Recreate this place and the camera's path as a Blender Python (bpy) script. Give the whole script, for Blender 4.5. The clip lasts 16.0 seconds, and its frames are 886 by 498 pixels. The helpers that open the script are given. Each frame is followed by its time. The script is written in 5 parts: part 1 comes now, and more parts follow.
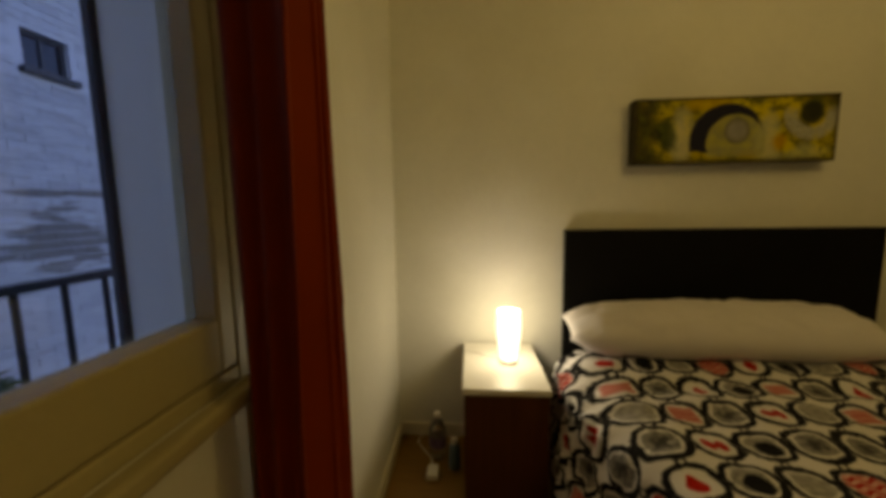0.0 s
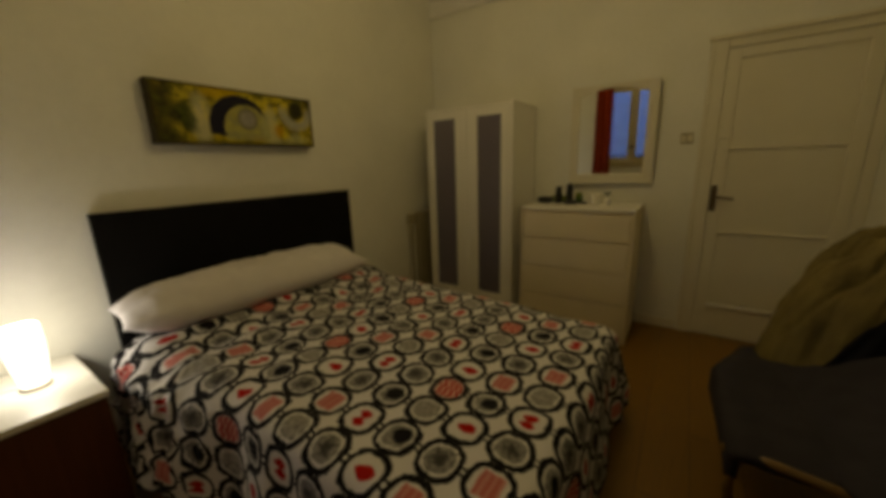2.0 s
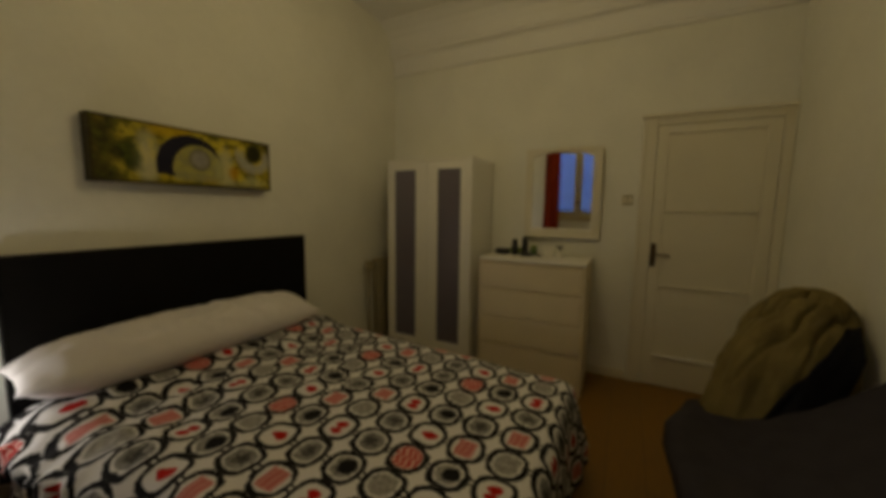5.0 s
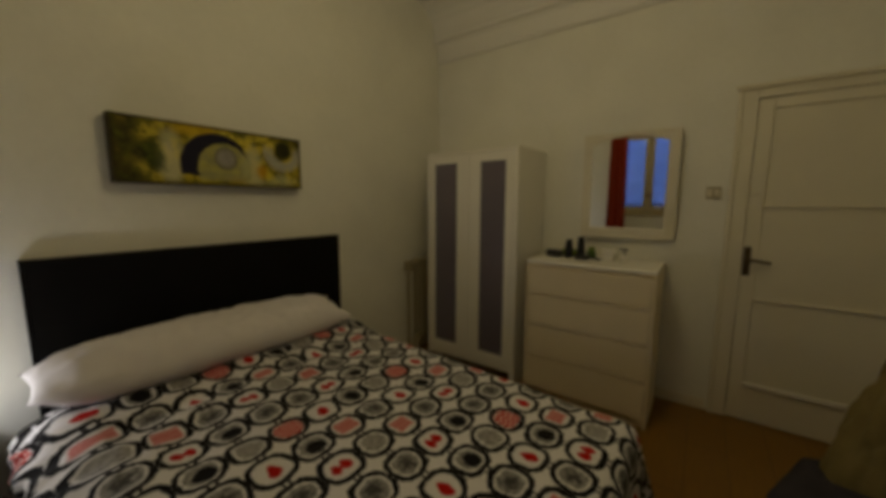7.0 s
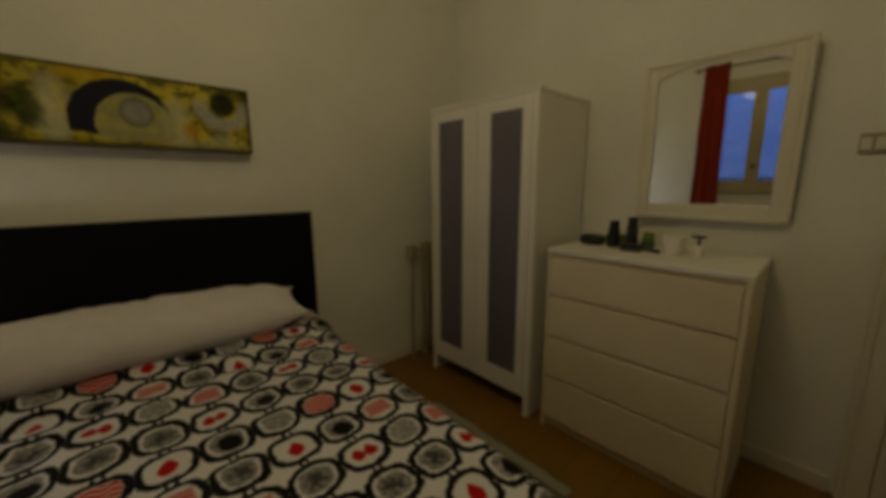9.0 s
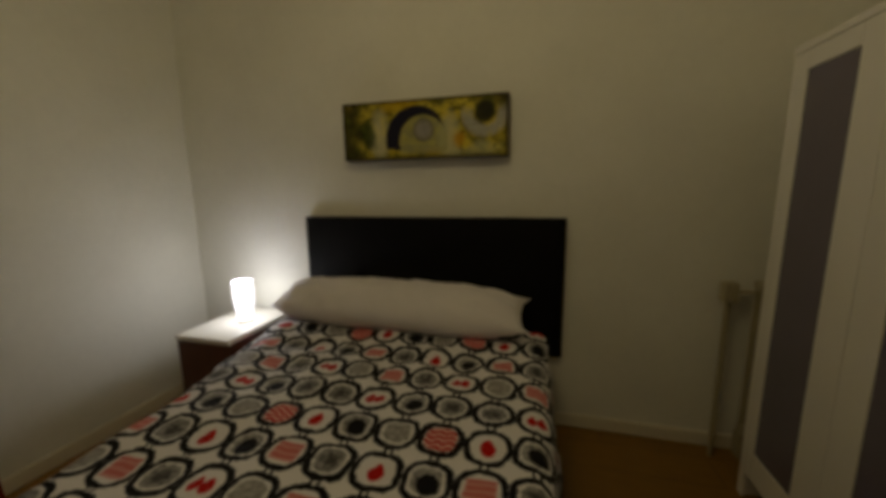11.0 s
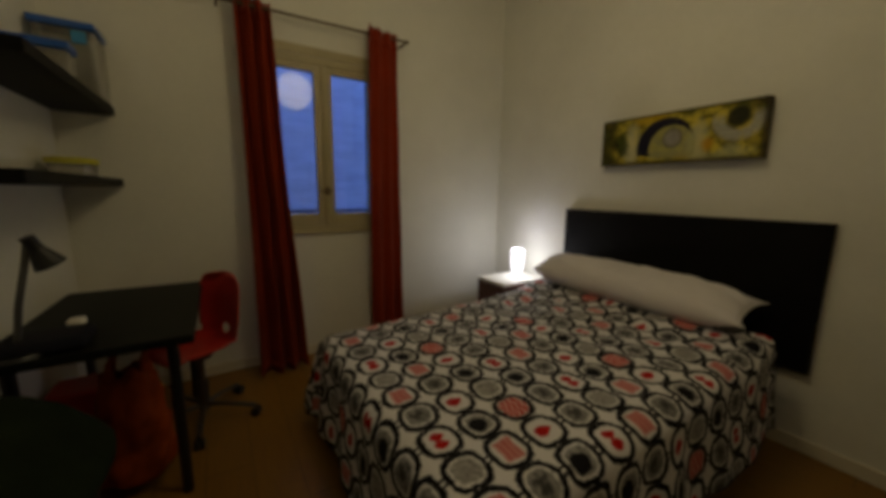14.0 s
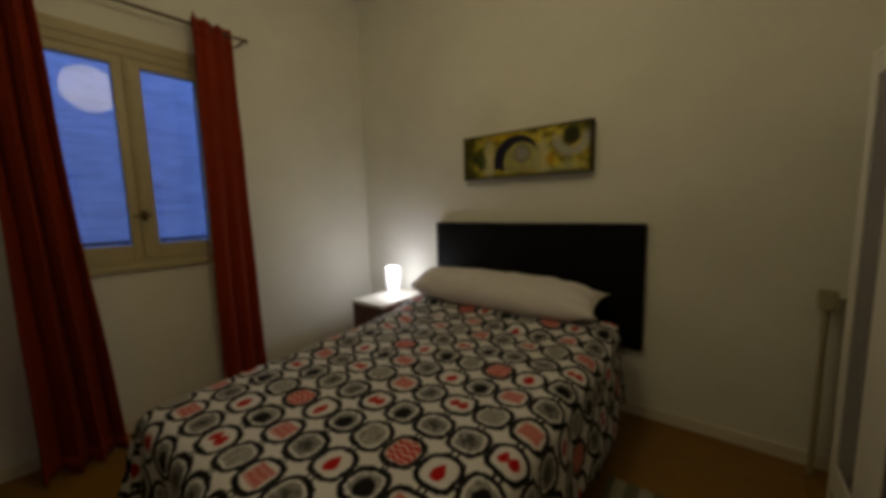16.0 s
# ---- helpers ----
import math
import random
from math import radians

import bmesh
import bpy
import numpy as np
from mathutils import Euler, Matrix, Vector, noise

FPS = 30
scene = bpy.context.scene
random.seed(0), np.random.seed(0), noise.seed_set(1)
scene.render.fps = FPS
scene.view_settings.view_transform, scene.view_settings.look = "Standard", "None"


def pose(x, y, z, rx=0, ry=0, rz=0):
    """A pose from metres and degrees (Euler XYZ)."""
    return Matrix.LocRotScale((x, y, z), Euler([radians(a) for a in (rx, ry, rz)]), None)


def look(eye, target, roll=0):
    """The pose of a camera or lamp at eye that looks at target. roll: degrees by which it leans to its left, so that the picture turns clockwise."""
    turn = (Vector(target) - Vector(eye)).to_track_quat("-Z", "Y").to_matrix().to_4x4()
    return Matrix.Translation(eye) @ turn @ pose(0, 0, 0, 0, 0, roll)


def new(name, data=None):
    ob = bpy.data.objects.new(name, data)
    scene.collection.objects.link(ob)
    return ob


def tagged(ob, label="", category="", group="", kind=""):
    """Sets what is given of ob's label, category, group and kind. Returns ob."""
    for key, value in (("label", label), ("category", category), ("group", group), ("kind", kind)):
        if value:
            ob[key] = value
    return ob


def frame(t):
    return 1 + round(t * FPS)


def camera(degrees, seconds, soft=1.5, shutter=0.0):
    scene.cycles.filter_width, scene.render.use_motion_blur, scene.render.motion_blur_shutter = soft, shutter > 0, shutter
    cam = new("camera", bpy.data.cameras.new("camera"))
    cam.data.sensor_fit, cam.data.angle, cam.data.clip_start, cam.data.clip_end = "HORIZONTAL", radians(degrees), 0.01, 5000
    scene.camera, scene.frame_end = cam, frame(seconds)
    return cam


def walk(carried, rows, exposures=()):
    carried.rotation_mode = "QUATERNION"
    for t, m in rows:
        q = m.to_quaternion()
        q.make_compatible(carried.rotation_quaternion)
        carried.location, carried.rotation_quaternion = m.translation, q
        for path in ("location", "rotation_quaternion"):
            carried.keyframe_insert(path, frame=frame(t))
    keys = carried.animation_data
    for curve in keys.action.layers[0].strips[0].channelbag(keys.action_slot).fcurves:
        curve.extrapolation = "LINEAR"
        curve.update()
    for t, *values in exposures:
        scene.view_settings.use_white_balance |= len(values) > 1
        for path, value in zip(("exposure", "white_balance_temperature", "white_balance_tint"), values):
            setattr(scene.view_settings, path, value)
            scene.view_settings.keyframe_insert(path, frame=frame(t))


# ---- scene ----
cam = camera(102.3, 16.0, 4.7)
PATH = [
    (0, (0.628, 0.674, 1.286), (0.483, 2.656, 1.059), -0.8),
    (0.5, (0.635, 0.619, 1.36), (1.079, 2.524, 0.945), -3.1),
    (1, (0.68, 0.534, 1.33), (1.665, 2.222, 0.902), -2.4),
    (1.5, (0.67, 0.454, 1.334), (2.028, 1.857, 0.9), -2.6),
    (2, (0.691, 0.328, 1.337), (2.299, 1.425, 0.877), -1.8),
    (2.5, (0.673, 0.32, 1.34), (2.423, 1.205, 0.951), -1.4),
    (3, (0.676, 0.294, 1.353), (2.483, 1.107, 1.08), -0.3),
    (3.5, (0.679, 0.306, 1.362), (2.482, 1.136, 1.118), 0.5),
    (6, (0.756, 0.396, 1.376), (2.459, 1.415, 1.129), 0.4),
    (6.5, (0.828, 0.402, 1.379), (2.47, 1.513, 1.112), 0.3),
    (7, (0.993, 0.396, 1.398), (2.594, 1.566, 1.142), 0.2),
    (7.5, (1.163, 0.349, 1.398), (2.762, 1.517, 1.118), 1.0),
    (8, (1.342, 0.369, 1.364), (2.892, 1.596, 1.056), 0.4),
    (10.5, (2.338, 0.594, 1.308), (2.576, 2.548, 0.95), -0.6),
    (11, (2.475, 0.635, 1.311), (1.981, 2.546, 0.99), -0.7),
    (11.5, (2.647, 0.583, 1.292), (1.539, 2.221, 0.997), 1.6),
    (12, (2.737, 0.395, 1.271), (1.294, 1.721, 0.875), 1.4),
    (12.5, (2.883, 0.29, 1.302), (1.316, 1.489, 0.97), 1.9),
    (13, (3.031, 0.197, 1.283), (1.368, 1.249, 0.928), 3.0),
    (13.5, (3.075, 0.139, 1.292), (1.388, 1.167, 0.977), 2.1),
    (14, (3.064, 0.141, 1.294), (1.391, 1.189, 0.975), 0.7),
    (14.5, (3.011, 0.153, 1.284), (1.435, 1.349, 0.988), 1.4),
    (15, (2.955, 0.19, 1.274), (1.681, 1.706, 0.993), -1.2),
    (15.5, (2.916, 0.213, 1.266), (1.8, 1.849, 0.99), -0.4),
    (16, (2.952, 0.25, 1.287), (1.736, 1.821, 1.056), -1.5),
]
# ---- light ----
walk(cam, [(t, look(eye, target, roll)) for t, eye, target, roll in PATH],
     [(0.0, -0.30, 13500, 4), (1.5, -0.27, 9900, 5), (3.5, -0.29, 8100, 7), (6.0, -0.30, 7050, 9), (8.0, -0.3, 6850, 10), (10.5, -0.40, 6850, 10), (12.0, -0.36, 6650, 13), (16.0, -0.30, 6600, 13)])
world = bpy.data.worlds.new("dusk sky")
scene.world = world
world.use_nodes = True
wn = world.node_tree.nodes
sky = wn.new("ShaderNodeTexSky")
sky.sky_type, sky.sun_disc = "NISHITA", False
sky.sun_elevation, sky.sun_rotation = radians(18), radians(270)
sky.ozone_density, sky.dust_density = 3.0, 0.4
dusk = wn.new("ShaderNodeMix")
dusk.data_type, dusk.blend_type = "RGBA", "MULTIPLY"
dusk.inputs[0].default_value = 1.0
dusk.inputs[7].default_value = (1.60, 2.03, 4.5, 1)
world.node_tree.links.new(sky.outputs[0], dusk.inputs[6])
world.node_tree.links.new(dusk.outputs[2], wn["Background"].inputs[0])
wn["Background"].inputs[1].default_value = 0.15


def sun(elevation, rotation, strength, degrees, colour):
    data = bpy.data.lights.new("sun", "SUN")
    data.energy, data.angle, data.color = strength, radians(degrees), colour
    ob = new("sun", data)
    e, r = radians(elevation), radians(rotation)
    way = Vector((math.sin(r) * math.cos(e), math.cos(r) * math.cos(e), math.sin(e)))
    ob.rotation_euler = way.to_track_quat("Z", "Y").to_euler()
    ob.location = way * 30
    return ob


sun(18, 270, 0.5, 12, (1.0, 0.86, 0.72))


def bulb(name, place, watts, radius, colour):
    data = bpy.data.lights.new(name, "POINT")
    data.energy, data.shadow_soft_size, data.color = watts, radius, colour
    ob = new(name, data)
    ob.location = place
    return ob


GLOBE = (2.06, 1.0, 2.45)
LAMP = (0.813, 2.32, 0.565)
bulb("ceiling_bulb", GLOBE, 1.1, 0.08, (1.0, 0.79, 0.14))
bulb("bedside_bulb", (LAMP[0], LAMP[1], LAMP[2] + 0.15), 2.45, 0.045, (0.90, 0.94, 1.0))


# ---- materials ----
def mat(name, colour, rough=0.6, metal=0.0, vary=0.12, scale=8.0, bump=0.15, fine=90.0, spec=0.5, **extra):
    """A surface whose colour and gloss vary at two scales, with fine relief."""
    m = bpy.data.materials.new(name)
    m.use_nodes = True
    n, l = m.node_tree.nodes, m.node_tree.links
    b = n["Principled BSDF"]
    b.inputs["Roughness"].default_value = rough
    b.inputs["Metallic"].default_value = metal
    b.inputs["Specular IOR Level"].default_value = spec
    co = n.new("ShaderNodeTexCoord")
    big, small = n.new("ShaderNodeTexNoise"), n.new("ShaderNodeTexNoise")
    big.inputs["Scale"].default_value, small.inputs["Scale"].default_value = scale, fine
    big.inputs["Detail"].default_value = 5
    for x in (big, small):
        l.new(co.outputs["Object"], x.inputs["Vector"])
    mix = n.new("ShaderNodeMath")
    mix.operation = "MULTIPLY_ADD"
    l.new(small.outputs["Fac"], mix.inputs[0])
    mix.inputs[1].default_value = 0.35
    l.new(big.outputs["Fac"], mix.inputs[2])
    ramp = n.new("ShaderNodeValToRGB")
    ramp.color_ramp.elements[0].position, ramp.color_ramp.elements[1].position = 0.4, 0.95
    c = Vector(colour)
    ramp.color_ramp.elements[0].color = (*(c * (1 - vary)), 1)
    ramp.color_ramp.elements[1].color = (*[min(1, v) for v in c * (1 + vary)], 1)
    l.new(mix.outputs[0], ramp.inputs[0])
    l.new(ramp.outputs[0], b.inputs["Base Color"])
    bp = n.new("ShaderNodeBump")
    bp.inputs["Strength"].default_value, bp.inputs["Distance"].default_value = bump, 0.004
    l.new(mix.outputs[0], bp.inputs["Height"])
    l.new(bp.outputs[0], b.inputs["Normal"])
    for key, value in extra.items():
        b.inputs[key.replace("_", " ")].default_value = value
    return m


def glow(name, colour, strength):
    m = mat(name, colour, 0.5, vary=0.02, bump=0.0)
    b = m.node_tree.nodes["Principled BSDF"]
    b.inputs["Emission Color"].default_value = (*colour, 1)
    b.inputs["Emission Strength"].default_value = strength
    return m


PAINT = mat("wall paint", (0.78, 0.765, 0.69), 0.75, vary=0.055, scale=2.6, bump=0.8, fine=30)
CEIL = mat("ceiling paint", (0.80, 0.78, 0.74), 0.8, vary=0.03, scale=1.2, bump=0.3)
GLOSS = mat("woodwork paint", (0.72, 0.67, 0.54), 0.40, vary=0.04, scale=3, bump=0.15)
# Cream paint; the dimness beside the curtains is put into its base colour.
WINPAINT = mat("shade-toned cream window paint", (0.47, 0.40, 0.235), 0.45, vary=0.07, scale=5, bump=0.3)
WHITE = mat("white laminate", (0.80, 0.77, 0.70), 0.4, vary=0.02, scale=4, bump=0.05)
BIRCH = mat("pale laminate", (0.72, 0.62, 0.44), 0.42, vary=0.04, scale=5, bump=0.08)
FROST = mat("frosted dark glass", (0.15, 0.13, 0.165), 0.17, vary=0.1, scale=2, bump=0.03)
BLACK = mat("black veneer", (0.005, 0.0045, 0.0045), 0.55, vary=0.3, bump=0.1, spec=0.12)
BLACKP = mat("black plastic", (0.009, 0.009, 0.010), 0.38, vary=0.2, bump=0.05)
DESK = mat("black desk laminate", (0.006, 0.007, 0.005), 0.5, vary=0.2, bump=0.06, spec=0.15)
STEEL = mat("dark steel", (0.12, 0.115, 0.11), 0.35, 0.9, bump=0.03)
BRASS = mat("aged bronze", (0.13, 0.09, 0.055), 0.4, 0.8, bump=0.06)
RED = mat("red plastic", (0.52, 0.022, 0.012), 0.35, vary=0.08, bump=0.04)
ORANGE = mat("orange plastic sheet", (0.27, 0.042, 0.002), 0.75, vary=0.25, scale=14, bump=0.6, fine=40, spec=0.1)
GREY = mat("grey cotton cover", (0.038, 0.034, 0.044), 0.9, vary=0.15, scale=9, bump=0.5, fine=260, spec=0.2)
OLIVE = mat("olive waxed cloth", (0.19, 0.145, 0.052), 0.75, vary=0.25, scale=9, bump=1.0, fine=200, spec=0.3)
DARKCLOTH = mat("black quilted lining", (0.008, 0.008, 0.013), 0.8, vary=0.3, bump=0.4, spec=0.2)
GREEN = mat("dark green wool", (0.011, 0.016, 0.007), 0.95, vary=0.3, bump=0.6, spec=0.1)
LINEN = mat("white cotton", (0.76, 0.72, 0.73), 0.85, vary=0.04, scale=6, bump=0.35, fine=300, spec=0.2)
MATTRESS = mat("mattress ticking", (0.55, 0.53, 0.5), 0.9, bump=0.3)
OAK = mat("bent beech", (0.16, 0.09, 0.026), 0.5, vary=0.15, scale=12, bump=0.1)
LIME = mat("lime green fabric", (0.17, 0.22, 0.03), 0.7, vary=0.2, bump=0.3)
# Yellowish enamel; the radiator's shaded look is put into its base colour.
ENAMEL = mat("darkened yellow enamel", (0.37, 0.32, 0.20), 0.4, vary=0.08, bump=0.1)
BLUE = mat("blue plastic lid", (0.015, 0.10, 0.42), 0.35, vary=0.08, bump=0.03)
CLEAR = mat("cloudy clear plastic", (0.72, 0.70, 0.64), 0.22, vary=0.05, bump=0.03, Transmission_Weight=0.85)
YELLOW = mat("yellow plastic", (0.55, 0.50, 0.03), 0.4, vary=0.08, bump=0.03)
CYAN = mat("cyan plastic", (0.05, 0.28, 0.55), 0.4, bump=0.03)
PALEBLUE = mat("pale blue plastic", (0.10, 0.17, 0.24), 0.4, bump=0.03)
PURPLE = mat("purple plastic", (0.15, 0.09, 0.20), 0.4, bump=0.03)
LEAF = mat("leaf green", (0.07, 0.14, 0.035), 0.5, vary=0.4, scale=30, bump=0.2)
TERRA = mat("terracotta", (0.33, 0.14, 0.07), 0.8, bump=0.3)
CONCRETE = mat("weathered concrete", (0.28, 0.27, 0.26), 0.85, vary=0.2, scale=3, bump=0.6)
ASPHALT = mat("courtyard paving", (0.10, 0.10, 0.10), 0.9, vary=0.2, scale=1.5, bump=0.6)
IRON = mat("painted iron", (0.03, 0.032, 0.035), 0.45, vary=0.2, bump=0.2)
RENDERED = mat("white outside render", (0.62, 0.62, 0.62), 0.85, vary=0.06, scale=3, bump=0.5)
DARKGLASS = mat("dark window glass", (0.02, 0.02, 0.025), 0.08, bump=0.0)
BOTTLE = mat("clear bottle plastic", (0.92, 0.92, 0.92), 0.08, bump=0.0, Transmission_Weight=0.85)

CURTAIN = mat("red cotton curtain", (0.235, 0.022, 0.002), 0.8, vary=0.12, scale=4, bump=0.4, fine=350, spec=0.2)
CURTAIN.node_tree.nodes["Principled BSDF"].inputs["Sheen Weight"].default_value = 0.04

GLASS = bpy.data.materials.new("window glass")
GLASS.use_nodes = True
gb = GLASS.node_tree.nodes["Principled BSDF"]
gb.inputs["Transmission Weight"].default_value, gb.inputs["Roughness"].default_value = 1.0, 0.0
gb.inputs["IOR"].default_value = 1.5

MIRROR = bpy.data.materials.new("mirror silver")
MIRROR.use_nodes = True
gb = MIRROR.node_tree.nodes["Principled BSDF"]
gb.inputs["Metallic"].default_value, gb.inputs["Roughness"].default_value = 1.0, 0.02
gb.inputs["Base Color"].default_value = (0.88, 0.89, 0.87, 1)

SHADE = glow("white glass lampshade", (0.94, 0.93, 1.0), 2.6)
PAPER = glow("paper lantern", (1.0, 0.85, 0.50), 4.1)


def graph(m):
    """Short ways to write a node graph on m: math, mix and value."""
    n, l = m.node_tree.nodes, m.node_tree.links

    def put(socket, v):
        if hasattr(v, "links"):
            l.new(v, socket)
        elif isinstance(v, (tuple, list)):
            socket.default_value = (*v, 1) if len(v) == 3 and len(socket.default_value) == 4 else v
        else:
            socket.default_value = v

    def calc(op, *values):
        x = n.new("ShaderNodeMath")
        x.operation = op
        for s, v in zip(x.inputs, values):
            put(s, v)
        return x.outputs[0]

    def blend(f, a, b, kind="MIX"):
        x = n.new("ShaderNodeMix")
        x.data_type, x.blend_type = "RGBA", kind
        put(x.inputs[0], f), put(x.inputs[6], a), put(x.inputs[7], b)
        return x.outputs[2]

    def noise_at(vector, scale, detail=2.0):
        x = n.new("ShaderNodeTexNoise")
        x.inputs["Scale"].default_value, x.inputs["Detail"].default_value = scale, detail
        l.new(vector, x.inputs["Vector"])
        return x.outputs["Fac"]
    return n, l, calc, blend, noise_at


def step(calc, edge, value, soft):
    """1 where value is below edge, 0 above, with a soft passage."""
    x = calc("SUBTRACT", edge, value)
    x = calc("DIVIDE", x, soft)
    x = calc("ADD", x, 0.5)
    return calc("MAXIMUM", 0.0, calc("MINIMUM", 1.0, x))


def quilt_material():
    """Printed cotton: rows of inked squircles holding stripes, drops and blots, joined by twin strokes."""
    m = bpy.data.materials.new("printed quilt cotton")
    m.use_nodes = True
    n, l, calc, blend, noise_at = graph(m)
    b = n["Principled BSDF"]
    b.inputs["Roughness"].default_value = 0.85
    b.inputs["Specular IOR Level"].default_value = 0.2
    uv = n.new("ShaderNodeUVMap")
    sep = n.new("ShaderNodeSeparateXYZ")
    l.new(uv.outputs[0], sep.inputs[0])
    wob = calc("MULTIPLY", calc("SUBTRACT", noise_at(uv.outputs[0], 16), 0.5), 0.022)
    u = calc("ADD", calc("DIVIDE", calc("ADD", sep.outputs[0], wob), 0.1425), 0.5)
    v = calc("ADD", calc("DIVIDE", calc("SUBTRACT", sep.outputs[1], wob), 0.152), 0.5)
    iu, iv = calc("FLOOR", u), calc("FLOOR", v)
    x, y = calc("SUBTRACT", calc("SUBTRACT", u, iu), 0.5), calc("SUBTRACT", calc("SUBTRACT", v, iv), 0.5)
    ax, ay = calc("ABSOLUTE", x), calc("ABSOLUTE", y)
    # squircle distance
    r = calc("POWER", calc("ADD", calc("POWER", calc("DIVIDE", ax, 0.445), 2.6), calc("POWER", calc("DIVIDE", ay, 0.400), 2.6)), 1 / 2.6)
    cu, cv = calc("FLOORED_MODULO", iu, 4.0), calc("FLOORED_MODULO", iv, 4.0)
    index = calc("ADD", cu, calc("MULTIPLY", cv, 4.0))
    # 0 stripes, 1 grey ring, 2 one drop, 3 black blot, 4 two drops, 5 grey blot, 6 wavy stripes
    kinds = [0, 1, 2, 3,  2, 3, 5, 6,  1, 4, 3, 1,  5, 0, 1, 4]
    ramp = n.new("ShaderNodeValToRGB")
    ramp.color_ramp.interpolation = "CONSTANT"
    els = ramp.color_ramp.elements
    while len(els) < 16:
        els.new(0.5)
    for i in range(16):
        els[i].position = i / 16
    for i in range(16):
        g = (kinds[i] + 0.5) / 8
        els[i].color = (g, g, g, 1)
    l.new(calc("DIVIDE", calc("ADD", index, 0.5), 16.0), ramp.inputs[0])
    kind = calc("MULTIPLY", ramp.outputs[0], 8.0)

    def is_kind(k):
        return calc("LESS_THAN", calc("ABSOLUTE", calc("SUBTRACT", kind, k + 0.5)), 0.4)
    cream, ink, red, pink = (0.72, 0.70, 0.71), (0.006, 0.005, 0.006), (0.46, 0.008, 0.006), (0.60, 0.26, 0.24)
    mid = (0.06, 0.058, 0.056)
    blot = noise_at(uv.outputs[0], 60, 4)
    # inner fillings
    inner = cream
    body = step(calc, 0.70, calc("ADD", r, calc("MULTIPLY", calc("SUBTRACT", blot, 0.5), 0.25)), 0.08)
    # stripes
    wave = calc("MULTIPLY", calc("SINE", calc("MULTIPLY", x, 22.0)), calc("MULTIPLY", is_kind(6), 0.035))
    bars = calc("SINE", calc("MULTIPLY", calc("ADD", y, wave), 42.0))
    bar = step(calc, 0.1, calc("MULTIPLY", bars, -1.0), 0.6)
    square = calc("MULTIPLY", step(calc, 0.29, ax, 0.05), step(calc, 0.22, ay, 0.05))
    striped = blend(calc("MULTIPLY", bar, calc("MULTIPLY_ADD", is_kind(6), 0.65, 0.45)), blend(is_kind(6), pink, (0.70, 0.40, 0.36)), red)
    c = blend(calc("MULTIPLY", square, is_kind(0)), inner, striped)
    wide = calc("MULTIPLY", step(calc, 0.80, r, 0.06), is_kind(6))
    c = blend(wide, c, striped)
    # grey ring with darker centre
    core = step(calc, 0.36, calc("ADD", r, calc("MULTIPLY", calc("SUBTRACT", blot, 0.5), 1.2)), 0.30)
    sketch = calc("MULTIPLY_ADD", calc("SUBTRACT", blot, 0.5), 2.0, 0.5)
    c = blend(calc("MULTIPLY", body, is_kind(1)), c, blend(core, blend(sketch, (0.10, 0.098, 0.098), (0.36, 0.35, 0.345)), mid))
    c = blend(calc("MULTIPLY", step(calc, 0.70, calc("ADD", r, calc("MULTIPLY", calc("SUBTRACT", blot, 0.5), 0.2)), 0.1), is_kind(5)), c, blend(calc("MULTIPLY_ADD", calc("SUBTRACT", blot, 0.5), 2.2, 0.5), (0.14, 0.135, 0.13), (0.46, 0.44, 0.42)))
    # blot: grey field with a black lump low down
    c = blend(calc("MULTIPLY", step(calc, 0.70, calc("ADD", r, calc("MULTIPLY", calc("SUBTRACT", blot, 0.5), 0.2)), 0.1), is_kind(3)), c, blend(calc("MULTIPLY_ADD", calc("SUBTRACT", blot, 0.5), 2.5, 0.5), (0.09, 0.09, 0.088), (0.42, 0.405, 0.39)))
    lx, ly = calc("SUBTRACT", x, 0.04), calc("ADD", y, 0.07)
    lump = calc("SQRT", calc("ADD", calc("MULTIPLY", lx, lx), calc("MULTIPLY", ly, ly)))
    lump = calc("ADD", lump, calc("MULTIPLY", calc("SUBTRACT", blot, 0.5), 0.08))
    c = blend(calc("MULTIPLY", step(calc, 0.225, lump, 0.03), is_kind(3)), c, ink)

    def drop(px, py, size):
        """A drop with its point up."""
        narrow = calc("ADD", 1.0, calc("MULTIPLY", calc("MAXIMUM", py, 0.0), 3.5))
        dx = calc("MULTIPLY", px, narrow)
        dy = calc("MULTIPLY", py, 0.8)
        return step(calc, size, calc("SQRT", calc("ADD", calc("MULTIPLY", dx, dx), calc("MULTIPLY", dy, dy))), 0.03)
    c = blend(calc("MULTIPLY", drop(x, calc("ADD", y, 0.03), 0.165), is_kind(2)), c, red)
    c = blend(calc("MULTIPLY", drop(calc("SUBTRACT", ax, 0.125), calc("ADD", y, 0.01), 0.135), is_kind(4)), c, red)
    # outline, and twin strokes up and down between the rows
    band = step(calc, 0.158, calc("ABSOLUTE", calc("SUBTRACT", r, calc("MULTIPLY_ADD", blot, 0.26, 0.86))), 0.05)
    outside = calc("SUBTRACT", 1.0, step(calc, 0.93, r, 0.03))
    c = blend(outside, c, cream)
    strokes = calc("MULTIPLY", step(calc, 0.036, calc("ABSOLUTE", calc("SUBTRACT", ax, 0.075)), 0.02), outside)
    strokes = calc("MULTIPLY", strokes, step(calc, 0.2, ax, 0.02))
    c = blend(calc("MULTIPLY", strokes, 0.95), c, ink)
    c = blend(band, c, ink)
    c = blend(0.15, c, blend(noise_at(uv.outputs[0], 260, 2), (0.2, 0.2, 0.2), (0.9, 0.9, 0.9)), "SOFT_LIGHT")
